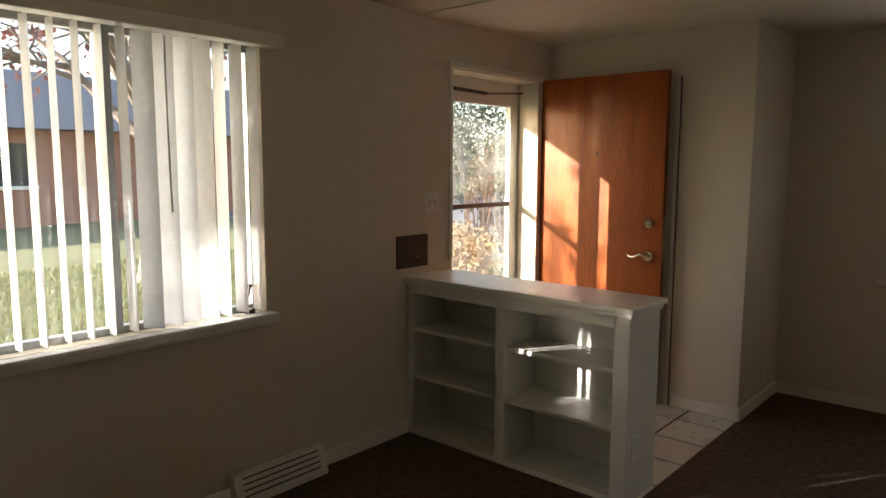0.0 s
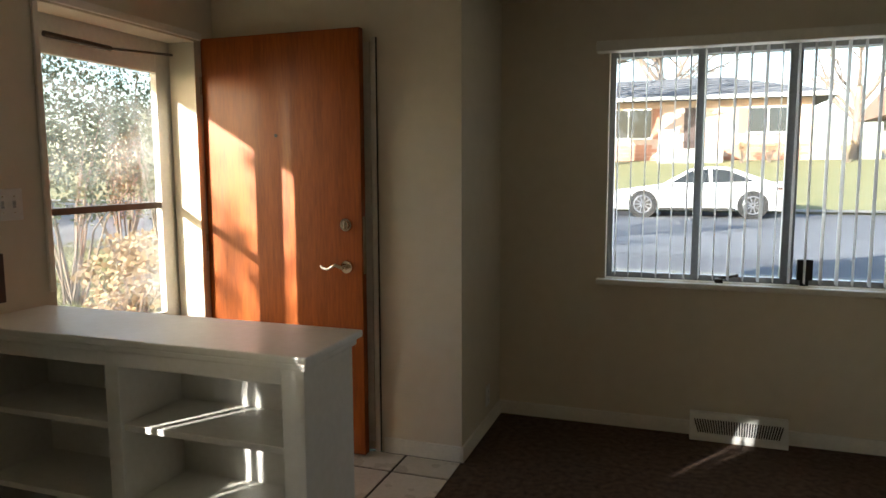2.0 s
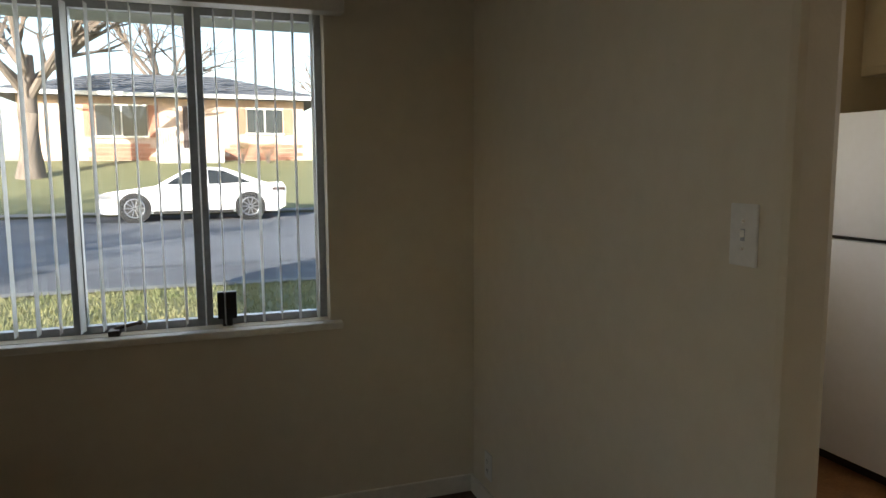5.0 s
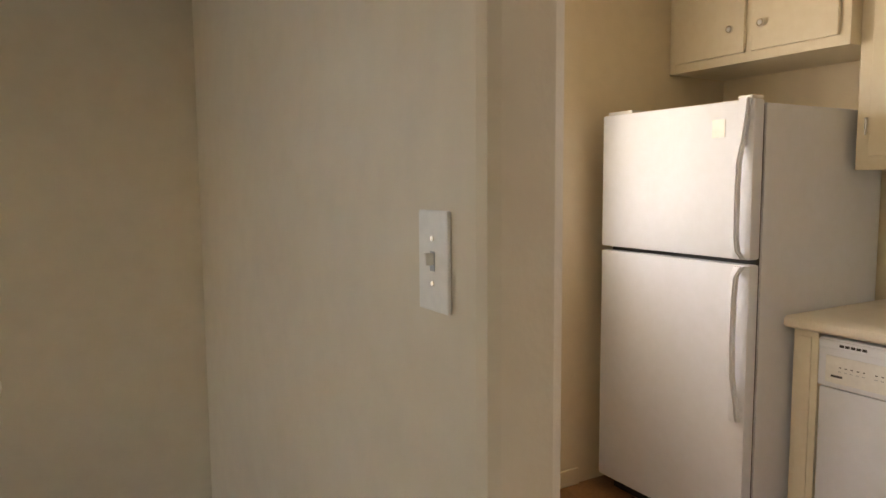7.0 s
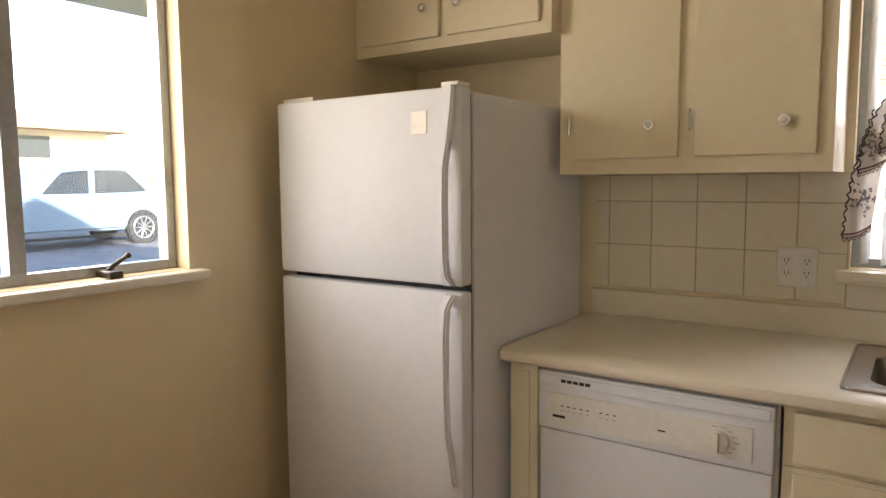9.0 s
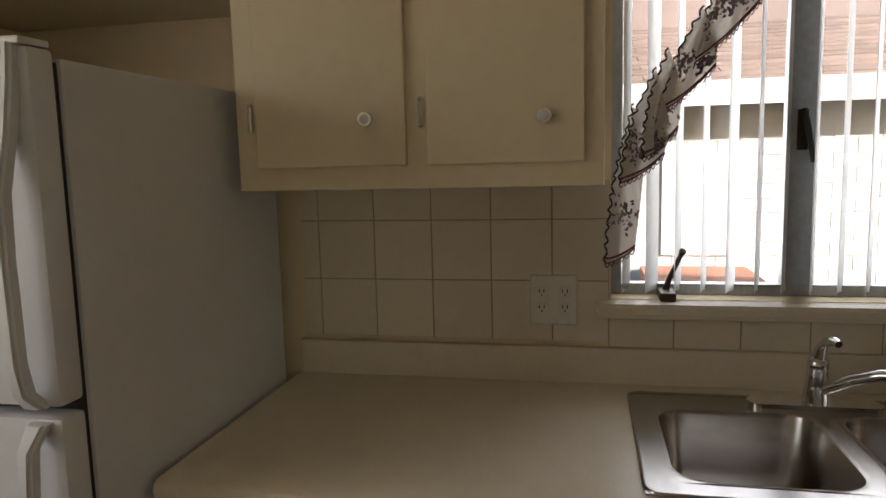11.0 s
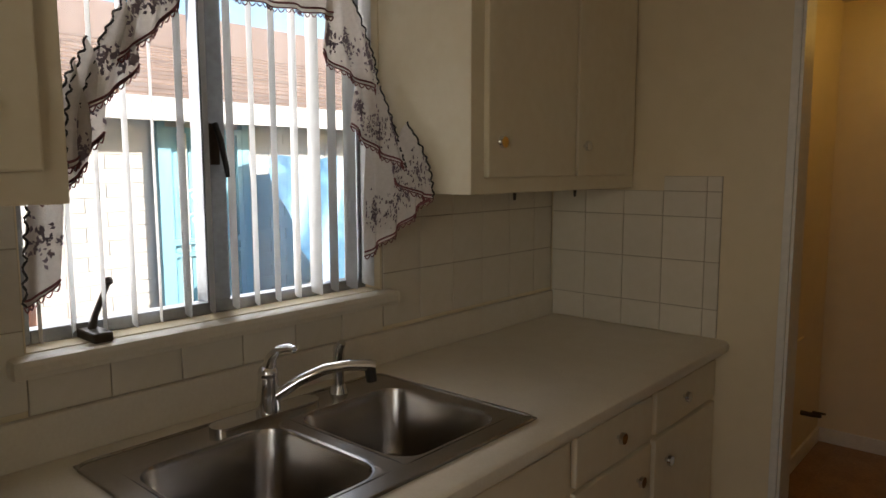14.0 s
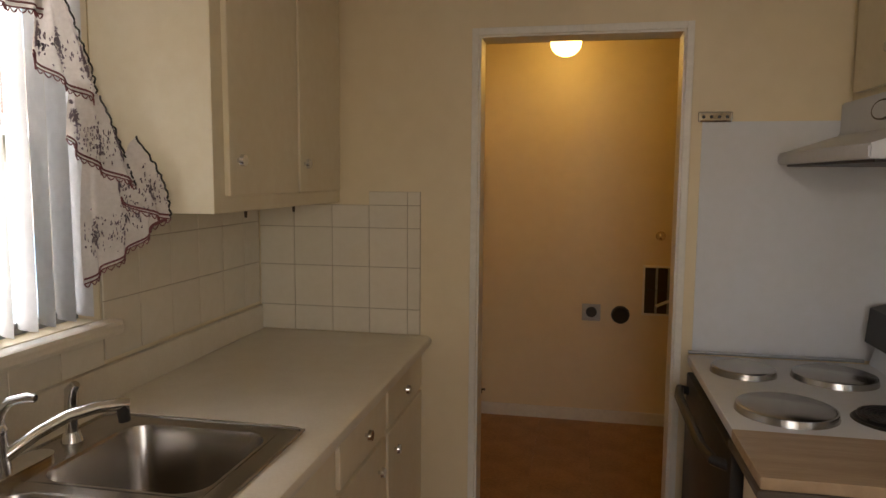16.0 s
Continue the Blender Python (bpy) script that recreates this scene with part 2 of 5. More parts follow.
def mesh_of(name, bm, material, smooth=False):
    me = bpy.data.meshes.new(name)
    bm.to_mesh(me)
    bm.free()
    me.materials.append(material)
    if smooth:
        for p in me.polygons:
            p.use_smooth = True
        me.set_sharp_from_angle(angle=radians(35))
    return me


def part(name, bm, material, parent=None, label="", smooth=False):
    ob = new(name, mesh_of(name, bm, material, smooth))
    if parent is not None:
        ob.parent = parent
        ob.matrix_parent_inverse = Matrix.Translation(-parent.matrix_basis.translation) if parent.type == "EMPTY" else Matrix()
    if label:
        ob["label"] = label
    return ob


def thing(name, loc, label, category, group="", kind=""):
    ob = new(name)
    ob.location = loc
    ob.empty_display_size = 0.1
    return tagged(ob, label, category, group, kind)


def piece(name, me, parent, m):
    ob = new(name, me)
    ob.parent = parent
    if parent.type == "EMPTY":
        ob.matrix_parent_inverse = Matrix.Translation(-parent.matrix_basis.translation)
    ob.matrix_basis = m
    return ob


def structure(name, bm, material, label):
    return tagged(part(name, bm, material), label, name.split("_")[0], kind="structure")


def wall_x(name, x0, x1, y0, y1, z0, z1, holes, material, label):
    """A wall along y with holes (y0, y1, z0, z1)."""
    bm = B()
    at = y0
    for a, b, c, d in sorted(holes):
        box(bm, x0, x1, at, a, z0, z1)
        if c > z0 + 0.001:
            box(bm, x0, x1, a, b, z0, c)
        box(bm, x0, x1, a, b, d, z1)
        at = b
    box(bm, x0, x1, at, y1, z0, z1)
    return structure(name, bm, material, label)


def wall_y(name, y0, y1, x0, x1, z0, z1, holes, material, label):
    bm = B()
    at = x0
    for a, b, c, d in sorted(holes):
        box(bm, at, a, y0, y1, z0, z1)
        if c > z0 + 0.001:
            box(bm, a, b, y0, y1, z0, c)
        box(bm, a, b, y0, y1, d, z1)
        at = b
    box(bm, at, x1, y0, y1, z0, z1)
    return structure(name, bm, material, label)


# ---- structure ----
H = 2.33
WX, NY, EX, KX, PY, BY = -2.70, 5.25, 1.255, 3.85, 1.634, -0.11
wall_x("wall_west", WX - 0.16, WX, -2.6, 4.66, -0.35, H, [(-0.35, 2.165, 0.845, 2.03), (3.30, 4.375, 0.0, 2.085)], WALL, "cream painted plaster wall with window and front door")
wall_y("wall_closet", 4.508, 4.66, WX, -1.343, 0, H, [], WALL, "cream painted closet wall behind the open door")
wall_x("wall_dining_west", -1.493, -1.343, 4.66, NY + 0.16, 0, H, [], WALL, "cream painted side wall of the dining corner")
wall_y("wall_north", NY, NY + 0.16, -1.343, EX + 0.06, -0.35, H, [(-0.752, 0.632, 0.83, 2.045)], WALL, "cream painted wall under and around the dining window")
wall_y("wall_kitchen_north", NY, NY + 0.16, EX + 0.06, KX + 0.16, -0.35, H, [(1.72, 2.645, 1.15, 2.13)], KWALL, "yellowish painted kitchen wall with a window")
bm = B()
box(bm, EX, EX + 0.125, 3.555, NY, 0, H, 0.022)
structure("wall_kitchen_west", bm, WALL, "cream painted wall with rounded end beside the kitchen opening")
bm = B()
box(bm, EX, EX + 0.115, -2.6, 2.78, 0, H, 0.012)
structure("wall_living_east", bm, WALL, "cream painted wall between living room and kitchen")
wall_y("wall_south", -2.76, -2.6, WX - 0.16, KX + 0.16, -0.35, H, [], WALL, "cream painted living room wall")
wall_x("wall_east", KX, KX + 0.16, BY - 0.2, NY, -0.35, H, [(2.58, 3.54, 1.13, 2.16)], KWALL, "yellowish painted kitchen wall over the sink counter")
wall_y("wall_laundry_door", PY - 0.115, PY, EX + 0.115, KX, 0, H, [(2.238, 2.962, 0.0, 2.035)], KWALL, "yellowish painted wall with the laundry doorway")
wall_y("wall_laundry_back", BY - 0.12, BY, EX + 0.115, KX, 0, H, [], KWALL, "yellowish painted laundry room wall")
bm = B()
box(bm, 3.22, 3.32, BY, PY - 0.115, 0, H)
structure("wall_laundry_east", bm, KWALL, "yellowish painted laundry side wall")
bm = B()
box(bm, 1.62, 1.72, BY, PY - 0.115, 0, H)
structure("wall_laundry_west", bm, KWALL, "yellowish painted laundry side wall")
bm = B()
box(bm, WX - 0.16, KX + 0.16, -2.76, NY + 0.16, H, H + 0.12)
box(bm, WX, -1.1, 3.2, 3.5, H - 0.006, H)
structure("ceiling", bm, CEIL, "cream painted plaster ceiling")
# floors
bm = B()
box(bm, WX, EX + 0.03, -2.6, 3.2, -0.1, 0)
box(bm, -1.343, EX + 0.03, 3.2, NY, -0.1, 0)
structure("floor_carpet", bm, CARPET, "dark brown cut pile carpet")
entry = structure("floor_entry", box(B(), WX, -1.343, 3.2, 4.508, -0.1, -0.005), GROUT, "off-white square floor tiles at the entry")
kfloor = structure("floor_kitchen", box(B(), EX + 0.03, KX, BY, NY, -0.1, -0.004), GROUT, "brown mottled vinyl floor tiles")


def skirting(name, runs, material=TRIM):
    bm = B()
    for x0, x1, y0, y1 in runs:
        box(bm, x0, x1, y0, y1, 0, 0.078, 0.004)
    return structure(name, bm, material, "white painted baseboard")


skirting("baseboard_living", [(WX, WX + 0.014, -2.6, 3.08), (-1.343, EX, NY - 0.014, NY), (-1.343, -1.329, 4.494, NY - 0.014), (-1.75, -1.343, 4.494, 4.508), (EX - 0.014, EX, 3.63, NY - 0.014)])
skirting("baseboard_kitchen", [(EX + 0.13, 2.9, NY - 0.014, NY)], KWALL)
skirting("baseboard_laundry", [(1.72, 3.22, BY, BY + 0.014), (3.206, 3.22, BY + 0.014, PY - 0.115)], TRIM)


# ---- windows and blinds ----
def window_y(name, x0, x1, z0, z1, y, posts, label, inside=-1, sill=0.05, ext=0.045):
    """A metal window in a wall across y; posts: x of upright bars (centre, half width)."""
    w = thing(name, ((x0 + x1) / 2, y, z0), label, "window", kind="structure")
    yo = y + 0.085
    fr = B()
    for a, b, c, d in ((x0, x0 + 0.03, z0, z1), (x1 - 0.03, x1, z0, z1), (x0 + 0.03, x1 - 0.03, z0, z0 + 0.03), (x0 + 0.03, x1 - 0.03, z1 - 0.03, z1)):
        box(fr, a, b, yo - 0.02, yo + 0.02, c, d, 0.003)
    part("window_frame", fr, ALU, w)
    for c, hw in posts:
        part("mullion", box(B(), c - hw, c + hw, yo - 0.025, yo + 0.025, z0 + 0.03, z1 - 0.03, 0.003), ALU, w)
    xs = [x0 + 0.03] + [c for c, _ in posts] + [x1 - 0.03]
    for a, b in zip(xs, xs[1:]):
        g = part("pane", box(B(), a + 0.01, b - 0.01, yo - 0.002, yo + 0.002, z0 + 0.03, z1 - 0.03), GLASS, w)
        g.visible_shadow = False
    part("window_sill", box(B(), x0 - ext, x1 + ext, y - sill, y + 0.06, z0 - 0.032, z0 - 0.002, 0.008), TRIM, w)
    return w


def window_x(name, y0, y1, z0, z1, x, out, posts, label, sill=0.05, ext=0.04):
    w = thing(name, (x, (y0 + y1) / 2, z0), label, "window", kind="structure")
    xo = x + out * 0.085
    fr = B()
    for a, b, c, d in ((y0, y0 + 0.03, z0, z1), (y1 - 0.03, y1, z0, z1), (y0 + 0.03, y1 - 0.03, z0, z0 + 0.03), (y0 + 0.03, y1 - 0.03, z1 - 0.03, z1)):
        box(fr, xo - 0.02, xo + 0.02, a, b, c, d, 0.003)
    part("window_frame", fr, ALU, w)
    for c, hw in posts:
        part("mullion", box(B(), xo - 0.025, xo + 0.025, c - hw, c + hw, z0 + 0.03, z1 - 0.03, 0.003), ALU, w)
    ys = [y0 + 0.03] + [c for c, _ in posts] + [y1 - 0.03]
    for a, b in zip(ys, ys[1:]):
        g = part("pane", box(B(), xo - 0.002, xo + 0.002, a + 0.01, b - 0.01, z0 + 0.03, z1 - 0.03), GLASS, w)
        g.visible_shadow = False
    part("window_sill", box(B(), min(x - out * sill, x + out * 0.06), max(x - out * sill, x + out * 0.06), y0 - ext, y1 + ext, z0 - (0.044 if out > 0 else 0.055), z0 - 0.002, 0.014), LAMIN if out > 0 else TRIM, w)
    return w


window_y("window_1", -0.752, 0.632, 0.83, 2.045, NY, [(-0.287, 0.024), (0.152, 0.03)], "three-light grey aluminium dining window with white sill")
window_y("window_2", 1.72, 2.645, 1.15, 2.13, NY, [(2.17, 0.022)], "grey aluminium kitchen casement window with cream sill")
window_x("window_3", -0.35, 2.165, 0.845, 2.03, WX, -1, [(0.45, 0.025), (1.52, 0.025)], "wide grey aluminium living room window with white sill")
window_x("window_4", 2.58, 3.54, 1.13, 2.16, KX, 1, [(3.08, 0.032)], "aluminium kitchen casement window over the sink")


def slat_mesh(name, h, w=0.089):
    bm = B()
    prev = None
    for i in range(5):
        u = (i / 4 - 0.5) * w
        c = 0.006 * (1 - (2 * u / w) ** 2)
        row = [bm.verts.new((u, c, 0)), bm.verts.new((u, c, -h))]
        if prev:
            bm.faces.new((prev[0], row[0], row[1], prev[1]))
        prev = row
    bmesh.ops.solidify(bm, geom=bm.faces[:], thickness=0.0012)
    return mesh_of(name, bm, SLAT, True)


def blind(label, rail, slats, h, rail_mat=TRIM):
    """A vertical blind: a head rail box and slats (x, y, z, turn)."""
    t = thing("vertical_blind", ((rail[0] + rail[1]) / 2, (rail[2] + rail[3]) / 2, rail[5]), label, "blind")
    part("head_rail", box(B(), *rail, 0.006), rail_mat, t)
    me = slat_mesh("slat", h)
    for x, y, z, a in slats:
        piece("slat", me, t, pose(x, y, z, 0, 0, a))
    return t


rnd = random.Random(5)
n1 = [(-0.70 + 0.0715 * i, NY + 0.015, 2.03, 90 + rnd.uniform(-5, 5)) for i in range(19)]
blind("white vertical blind with open slats at the dining window", (-0.815, 0.70, NY - 0.085, NY - 0.001, 2.03, 2.085), n1, 1.185)
n3 = []
for i in range(31):
    y = -0.30 + 0.081 * i
    a = 2 + rnd.uniform(-9, 9)
    if 0.72 < y < 1.0:
        a = 36 + rnd.uniform(-4, 4)
    if 1.62 < y < 1.90:
        a = 39 + rnd.uniform(-3, 3)
    n3.append((WX - 0.012 + 0.0, y, 2.02, a))
wb = blind("white vertical blind with half-open slats lit by the sun", (WX + 0.001, WX + 0.085, -0.45, 2.235, 2.015, 2.075), n3, 1.165)
bm = B()
tube(bm, [(WX + 0.02, 1.72, 2.0), (WX + 0.022, 1.72, 1.5), (WX + 0.02, 1.725, 1.32)], 0.005)
part("wand", bm, WHITE, wb)
n4 = [(KX + 0.03, 3.50 - 0.064 * i, 2.10, -21 + rnd.uniform(-5, 5)) for i in range(15)]
blind("white vertical blind with open slats over the sink", (KX + 0.005, KX + 0.06, 2.585, 3.535, 2.11, 2.155), n4, 0.955, WHITE)

# window fittings
def crank(x, y, z, dx, dy, label, flat=1.0):
    t = thing("window_crank", (x, y, z), label, "crank")
    part("base", box(B(), x - 0.05 * abs(dy) - 0.02, x + 0.05 * abs(dy) + 0.02, y - 0.05 * abs(dx) - 0.02, y + 0.05 * abs(dx) + 0.02, z, z + 0.022, 0.005), BRONZE, t)
    bm = tube(B(), [(x, y, z + 0.02), (x + dx * 0.01 / flat, y + dy * 0.01 / flat, z + 0.02 + 0.03 * flat), (x + dx * 0.05 / flat, y + dy * 0.05 / flat, z + 0.02 + 0.10 * flat)], [0.009, 0.007, 0.006])
    part("handle", ball(bm, (x + dx * 0.05 / flat, y + dy * 0.05 / flat, z + 0.02 + 0.10 * flat), 0.010, seg=8), BRONZE, t)


crank(-0.17, NY + 0.035, 0.828, 0.35, 0, "dark bronze window crank folded flat on the sill", 0.2)
crank(KX + 0.035, 3.40, 1.128, 0, -0.8, "dark bronze window crank on the kitchen sill")
crank(2.40, NY + 0.035, 1.148, 0.5, 0, "dark bronze window crank on the kitchen window", 0.4)
crank(WX - 0.05, 2.09, 0.843, 0, 0.5, "dark window crank on the living room sill")
t = thing("window_lock", (0.234, NY + 0.04, 0.83), "small black window lock box on the sill", "lock")
part("body", box(B(), 0.198, 0.270, NY + 0.03, NY + 0.06, 0.858, 0.965, 0.004), DARK, t)
part("latch", box(B(), 0.222, 0.246, NY + 0.02, NY + 0.03, 0.90, 0.935, 0.003), BRONZE, t)
part("foot", box(B(), 0.215, 0.252, NY + 0.03, NY + 0.06, 0.828, 0.862), DARK, t)
t = thing("casement_latch", (KX + 0.06, 3.08, 1.5), "dark casement latch handle on the window post", "latch")
part("plate", box(B(), KX + 0.052, KX + 0.06, 3.068, 3.092, 1.50, 1.60, 0.002), BRONZE, t)
part("lever", tube(B(), [(KX + 0.05, 3.08, 1.60), (KX + 0.035, 3.075, 1.56), (KX + 0.03, 3.06, 1.47)], [0.007, 0.008, 0.006]), DARK, t)

# ---- entry: door, storm door, bookcase ----
t = thing("door_1", (WX + 0.01, 4.40, 0), "open red-brown glossy flush wooden front door", "door", kind="structure")
part("leaf", box(B(), WX + 0.005, -1.81, 4.403, 4.447, 0.012, 2.082, 0.003), DOORWOOD, t)
for z, nm in ((1.16, "deadbolt"), (0.955, "door_handle")):
    bm = B()
    cyl(bm, (-1.89, 4.403, z), (-1.89, 4.388, z), 0.033, 0.030, 20)
    if nm == "deadbolt":
        cyl(bm, (-1.89, 4.390, z), (-1.89, 4.372, z), 0.024, 0.021, 20)
        box(bm, -1.896, -1.884, 4.362, 4.374, z - 0.018, z + 0.018, 0.002)
    else:
        cyl(bm, (-1.89, 4.390, z), (-1.89, 4.355, z), 0.012, 0.012, 12)
        tube(bm, [(-1.89, 4.352, z), (-1.93, 4.35, z + 0.012), (-1.97, 4.352, z - 0.008), (-2.0, 4.355, z - 0.004), (-2.012, 4.357, z + 0.006)], [0.011, 0.010, 0.009, 0.008, 0.006])
    part(nm, bm, BRASS, t, "polished nickel " + nm.replace("_", " "), True)
part("strike_edge", box(B(), -1.811, -1.806, 4.41, 4.44, 0.92, 1.20), BRASS, t)
part("peephole", cyl(B(), (-2.269, 4.404, 1.592), (-2.269, 4.398, 1.592), 0.008), BRONZE, t)
for z in (0.25, 1.05, 1.85):
    part("hinge", cyl(B(), (WX + 0.006, 4.396, z - 0.045), (WX + 0.006, 4.396, z + 0.045), 0.006), BRASS, t)
t = thing("storm_door", (WX - 0.085, 3.9, 0), "white aluminium storm door with two hazy glass panes", "door")
SX = WX - 0.178
# unseen left stile: width and open gap beside it made up to shape the door's sun bar
for nm, a, b, c, d in (("stile", 3.405, 3.60, 0.02, 2.083), ("stile", 4.265, 4.39, 0.02, 2.083), ("top_rail", 3.60, 4.265, 1.905, 2.083), ("bottom_rail", 3.60, 4.265, 0.02, 0.70), ("mid_rail", 3.60, 4.265, 1.235, 1.265)):
    part(nm, box(B(), SX - 0.018, SX + 0.018, a, b, c, d, 0.003), TRIM if nm != "mid_rail" else BRONZE, t)
for c, d in ((0.70, 1.235), (1.265, 1.905)):
    g = part("pane", box(B(), SX - 0.002, SX + 0.002, 3.60, 4.265, c, d), HAZE, t)
    g.visible_shadow = False
bm = tube(B(), [(SX + 0.03, 3.62, 1.98), (SX + 0.05, 3.95, 1.97)], 0.012)
tube(bm, [(SX + 0.05, 3.95, 1.97), (SX + 0.06, 4.34, 2.0)], 0.006)
part("door_closer", bm, BRONZE, t, "dark tubular door closer")
bm = B()
for a, b, c, d in ((4.352, 4.372, 0, 2.062), (3.32, 4.372, 2.062, 2.084)):
    box(bm, WX - 0.15, WX + 0.006, a, b, c, d, 0.003)
structure("trim_front_door", bm, WALL, "cream painted front door jamb")
structure("trim_door_side", box(B(), WX - 0.018, WX - 0.001, 3.30, 3.47, 0, 2.06), WALL, "cream painted strip beside the front door")
bm = B()
box(bm, WX - 0.0, WX + 0.018, 3.43, 4.40, 2.072, 2.108, 0.004)
box(bm, WX - 0.0, WX + 0.014, 3.435, 3.46, 0.95, 2.072, 0.004)
structure("trim_front_casing", bm, TRIM, "cream painted front door casing")
# closet door seen edge on behind the front door
t = thing("closet_door", (-2.1, 4.50, 0), "cream painted flush closet door in the wall", "door")
part("leaf", box(B(), -2.52, -1.80, 4.496, 4.507, 0.05, 2.03, 0.002), TRIM, t)
# shade beside the casing, put in as a thin dark strip
part("gap", box(B(), -1.7715, -1.7665, 4.500, 4.5075, 0.0, 2.05), DARK, t, "dark strip painted in for the shade of the gap")
part("casing", box(B(), -1.795, -1.772, 4.490, 4.507, 0.0, 2.05, 0.003), TRIM, t)

t = thing("bookcase", (-1.97, 3.3, 0), "white painted built-in low bookcase with empty shelves", "bookcase")
BX0, BX1, BY0, BY1, BH = WX + 0.002, -1.362, 3.085, 3.39, 0.892
for nm, a in (("side_panel", (BX0, BX0 + 0.035, BY0, BY1, 0.0, BH - 0.035)), ("side_panel", (BX1 - 0.075, BX1, BY0, BY1, 0.0, BH - 0.035)), ("divider", (-2.085, -2.03, BY0, BY1 - 0.02, 0.03, BH - 0.07)),
              ("back_panel", (BX0 + 0.035, BX1 - 0.075, BY1 - 0.018, BY1, 0.0, BH - 0.035)), ("face_rail", (BX0 + 0.035, BX1 - 0.075, BY0, BY0 + 0.03, BH - 0.085, BH - 0.035)),
              ("bottom_shelf", (BX0 + 0.035, BX1 - 0.075, BY0, BY1 - 0.018, 0.0, 0.03))):
    part(nm, box(B(), *a, 0.003), SHELF, t)
for z in (0.345, 0.615):
    for a, b in ((BX0 + 0.035, -2.085), (-2.03, BX1 - 0.075)):
        part("shelf", box(B(), a, b, BY0 + 0.012, BY1 - 0.018, z - 0.022, z, 0.003), SHELF, t)
top = part("top", box(B(), BX0, BX1 + 0.025, BY0 - 0.028, BY1 + 0.03, BH - 0.012, BH + 0.012, 0.006), SHELF, t)
part("moulding", box(B(), BX0, BX1 + 0.012, BY0 - 0.015, BY1 + 0.012, BH - 0.035, BH - 0.012, 0.006), SHELF, t)


def wall_plate(name, c, axis, face, w, h, label, kind, material=WHITE):
    """A cover plate on a wall. axis: the wall's normal; face: which way it points."""
    t = thing(name, c, label, "switch" if "switch" in name else "outlet")
    x, y, z = c
    def bx(u, v, du, dv, d0, d1, m, nm, bev=0.0015):
        lo, hi = sorted((d0 * face, d1 * face))
        if axis == "x":
            b = box(B(), x + lo, x + hi, y + u - du, y + u + du, z + v - dv, z + v + dv, bev)
        else:
            b = box(B(), x + u - du, x + u + du, y + lo, y + hi, z + v - dv, z + v + dv, bev)
        part(nm, b, m, t)
    bx(0, 0, w / 2, h / 2, 0.0005, 0.007, material, "plate", 0.003)
    for u in kind[1]:
        if kind[0] == "switch":
            bx(u, 0.003, 0.0045, 0.008, 0.007, 0.020, material, "toggle")
            bx(u, 0, 0.006, 0.013, 0.007, 0.0078, ALU, "slot", 0)
            for v in (-0.03, 0.03):
                bx(u, v, 0.003, 0.003, 0.007, 0.0085, BRASS, "screw", 0)
        elif kind[0] == "outlet":
            for v in (-0.021, 0.021):
                bx(u, v, 0.016, 0.014, 0.007, 0.009, WHITE, "socket")
                for du in (-0.006, 0.006):
                    bx(u + du, v + 0.003, 0.0013, 0.005, 0.009, 0.0094, DARK, "slot", 0)
                bx(u, v - 0.008, 0.002, 0.002, 0.009, 0.0094, DARK, "slot", 0)
    return t


wall_plate("light_switch", (WX, 3.285, 1.30), "x", 1, 0.117, 0.117, "ivory double toggle light switch on cream wall", ("switch", (-0.023, 0.023)))
wall_plate("light_switch", (EX, 3.672, 1.295), "x", -1, 0.078, 0.135, "white single toggle light switch on cream wall", ("switch", (0,)))
wall_plate("wall_outlet", (-1.343, 4.97, 0.19), "x", 1, 0.07, 0.115, "ivory wall outlet low on the wall", ("outlet", (0,)))
wall_plate("wall_outlet", (EX, 5.06, 0.19), "x", -1, 0.07, 0.115, "ivory wall outlet low on the wall", ("outlet", (0,)))
wall_plate("wall_outlet", (KX - 0.009, 3.687, 1.127), "x", -1, 0.122, 0.132, "white double wall outlet on the tiles", ("outlet", (-0.03, 0.03)))
wall_plate("wall_outlet", (BX1, 3.17, 0.25), "x", 1, 0.07, 0.115, "white outlet on the bookcase side", ("outlet", (0,)))
t = thing("dark_wall_plate", (WX, 3.12, 1.03), "dark brown metal plate on cream wall", "plate")
part("plate", box(B(), WX + 0.001, WX + 0.012, 3.0, 3.245, 0.945, 1.125, 0.003), DULLRED, t)
part("knob", cyl(B(), (WX + 0.012, 3.15, 1.0), (WX + 0.02, 3.15, 1.0), 0.007), BRASS, t)


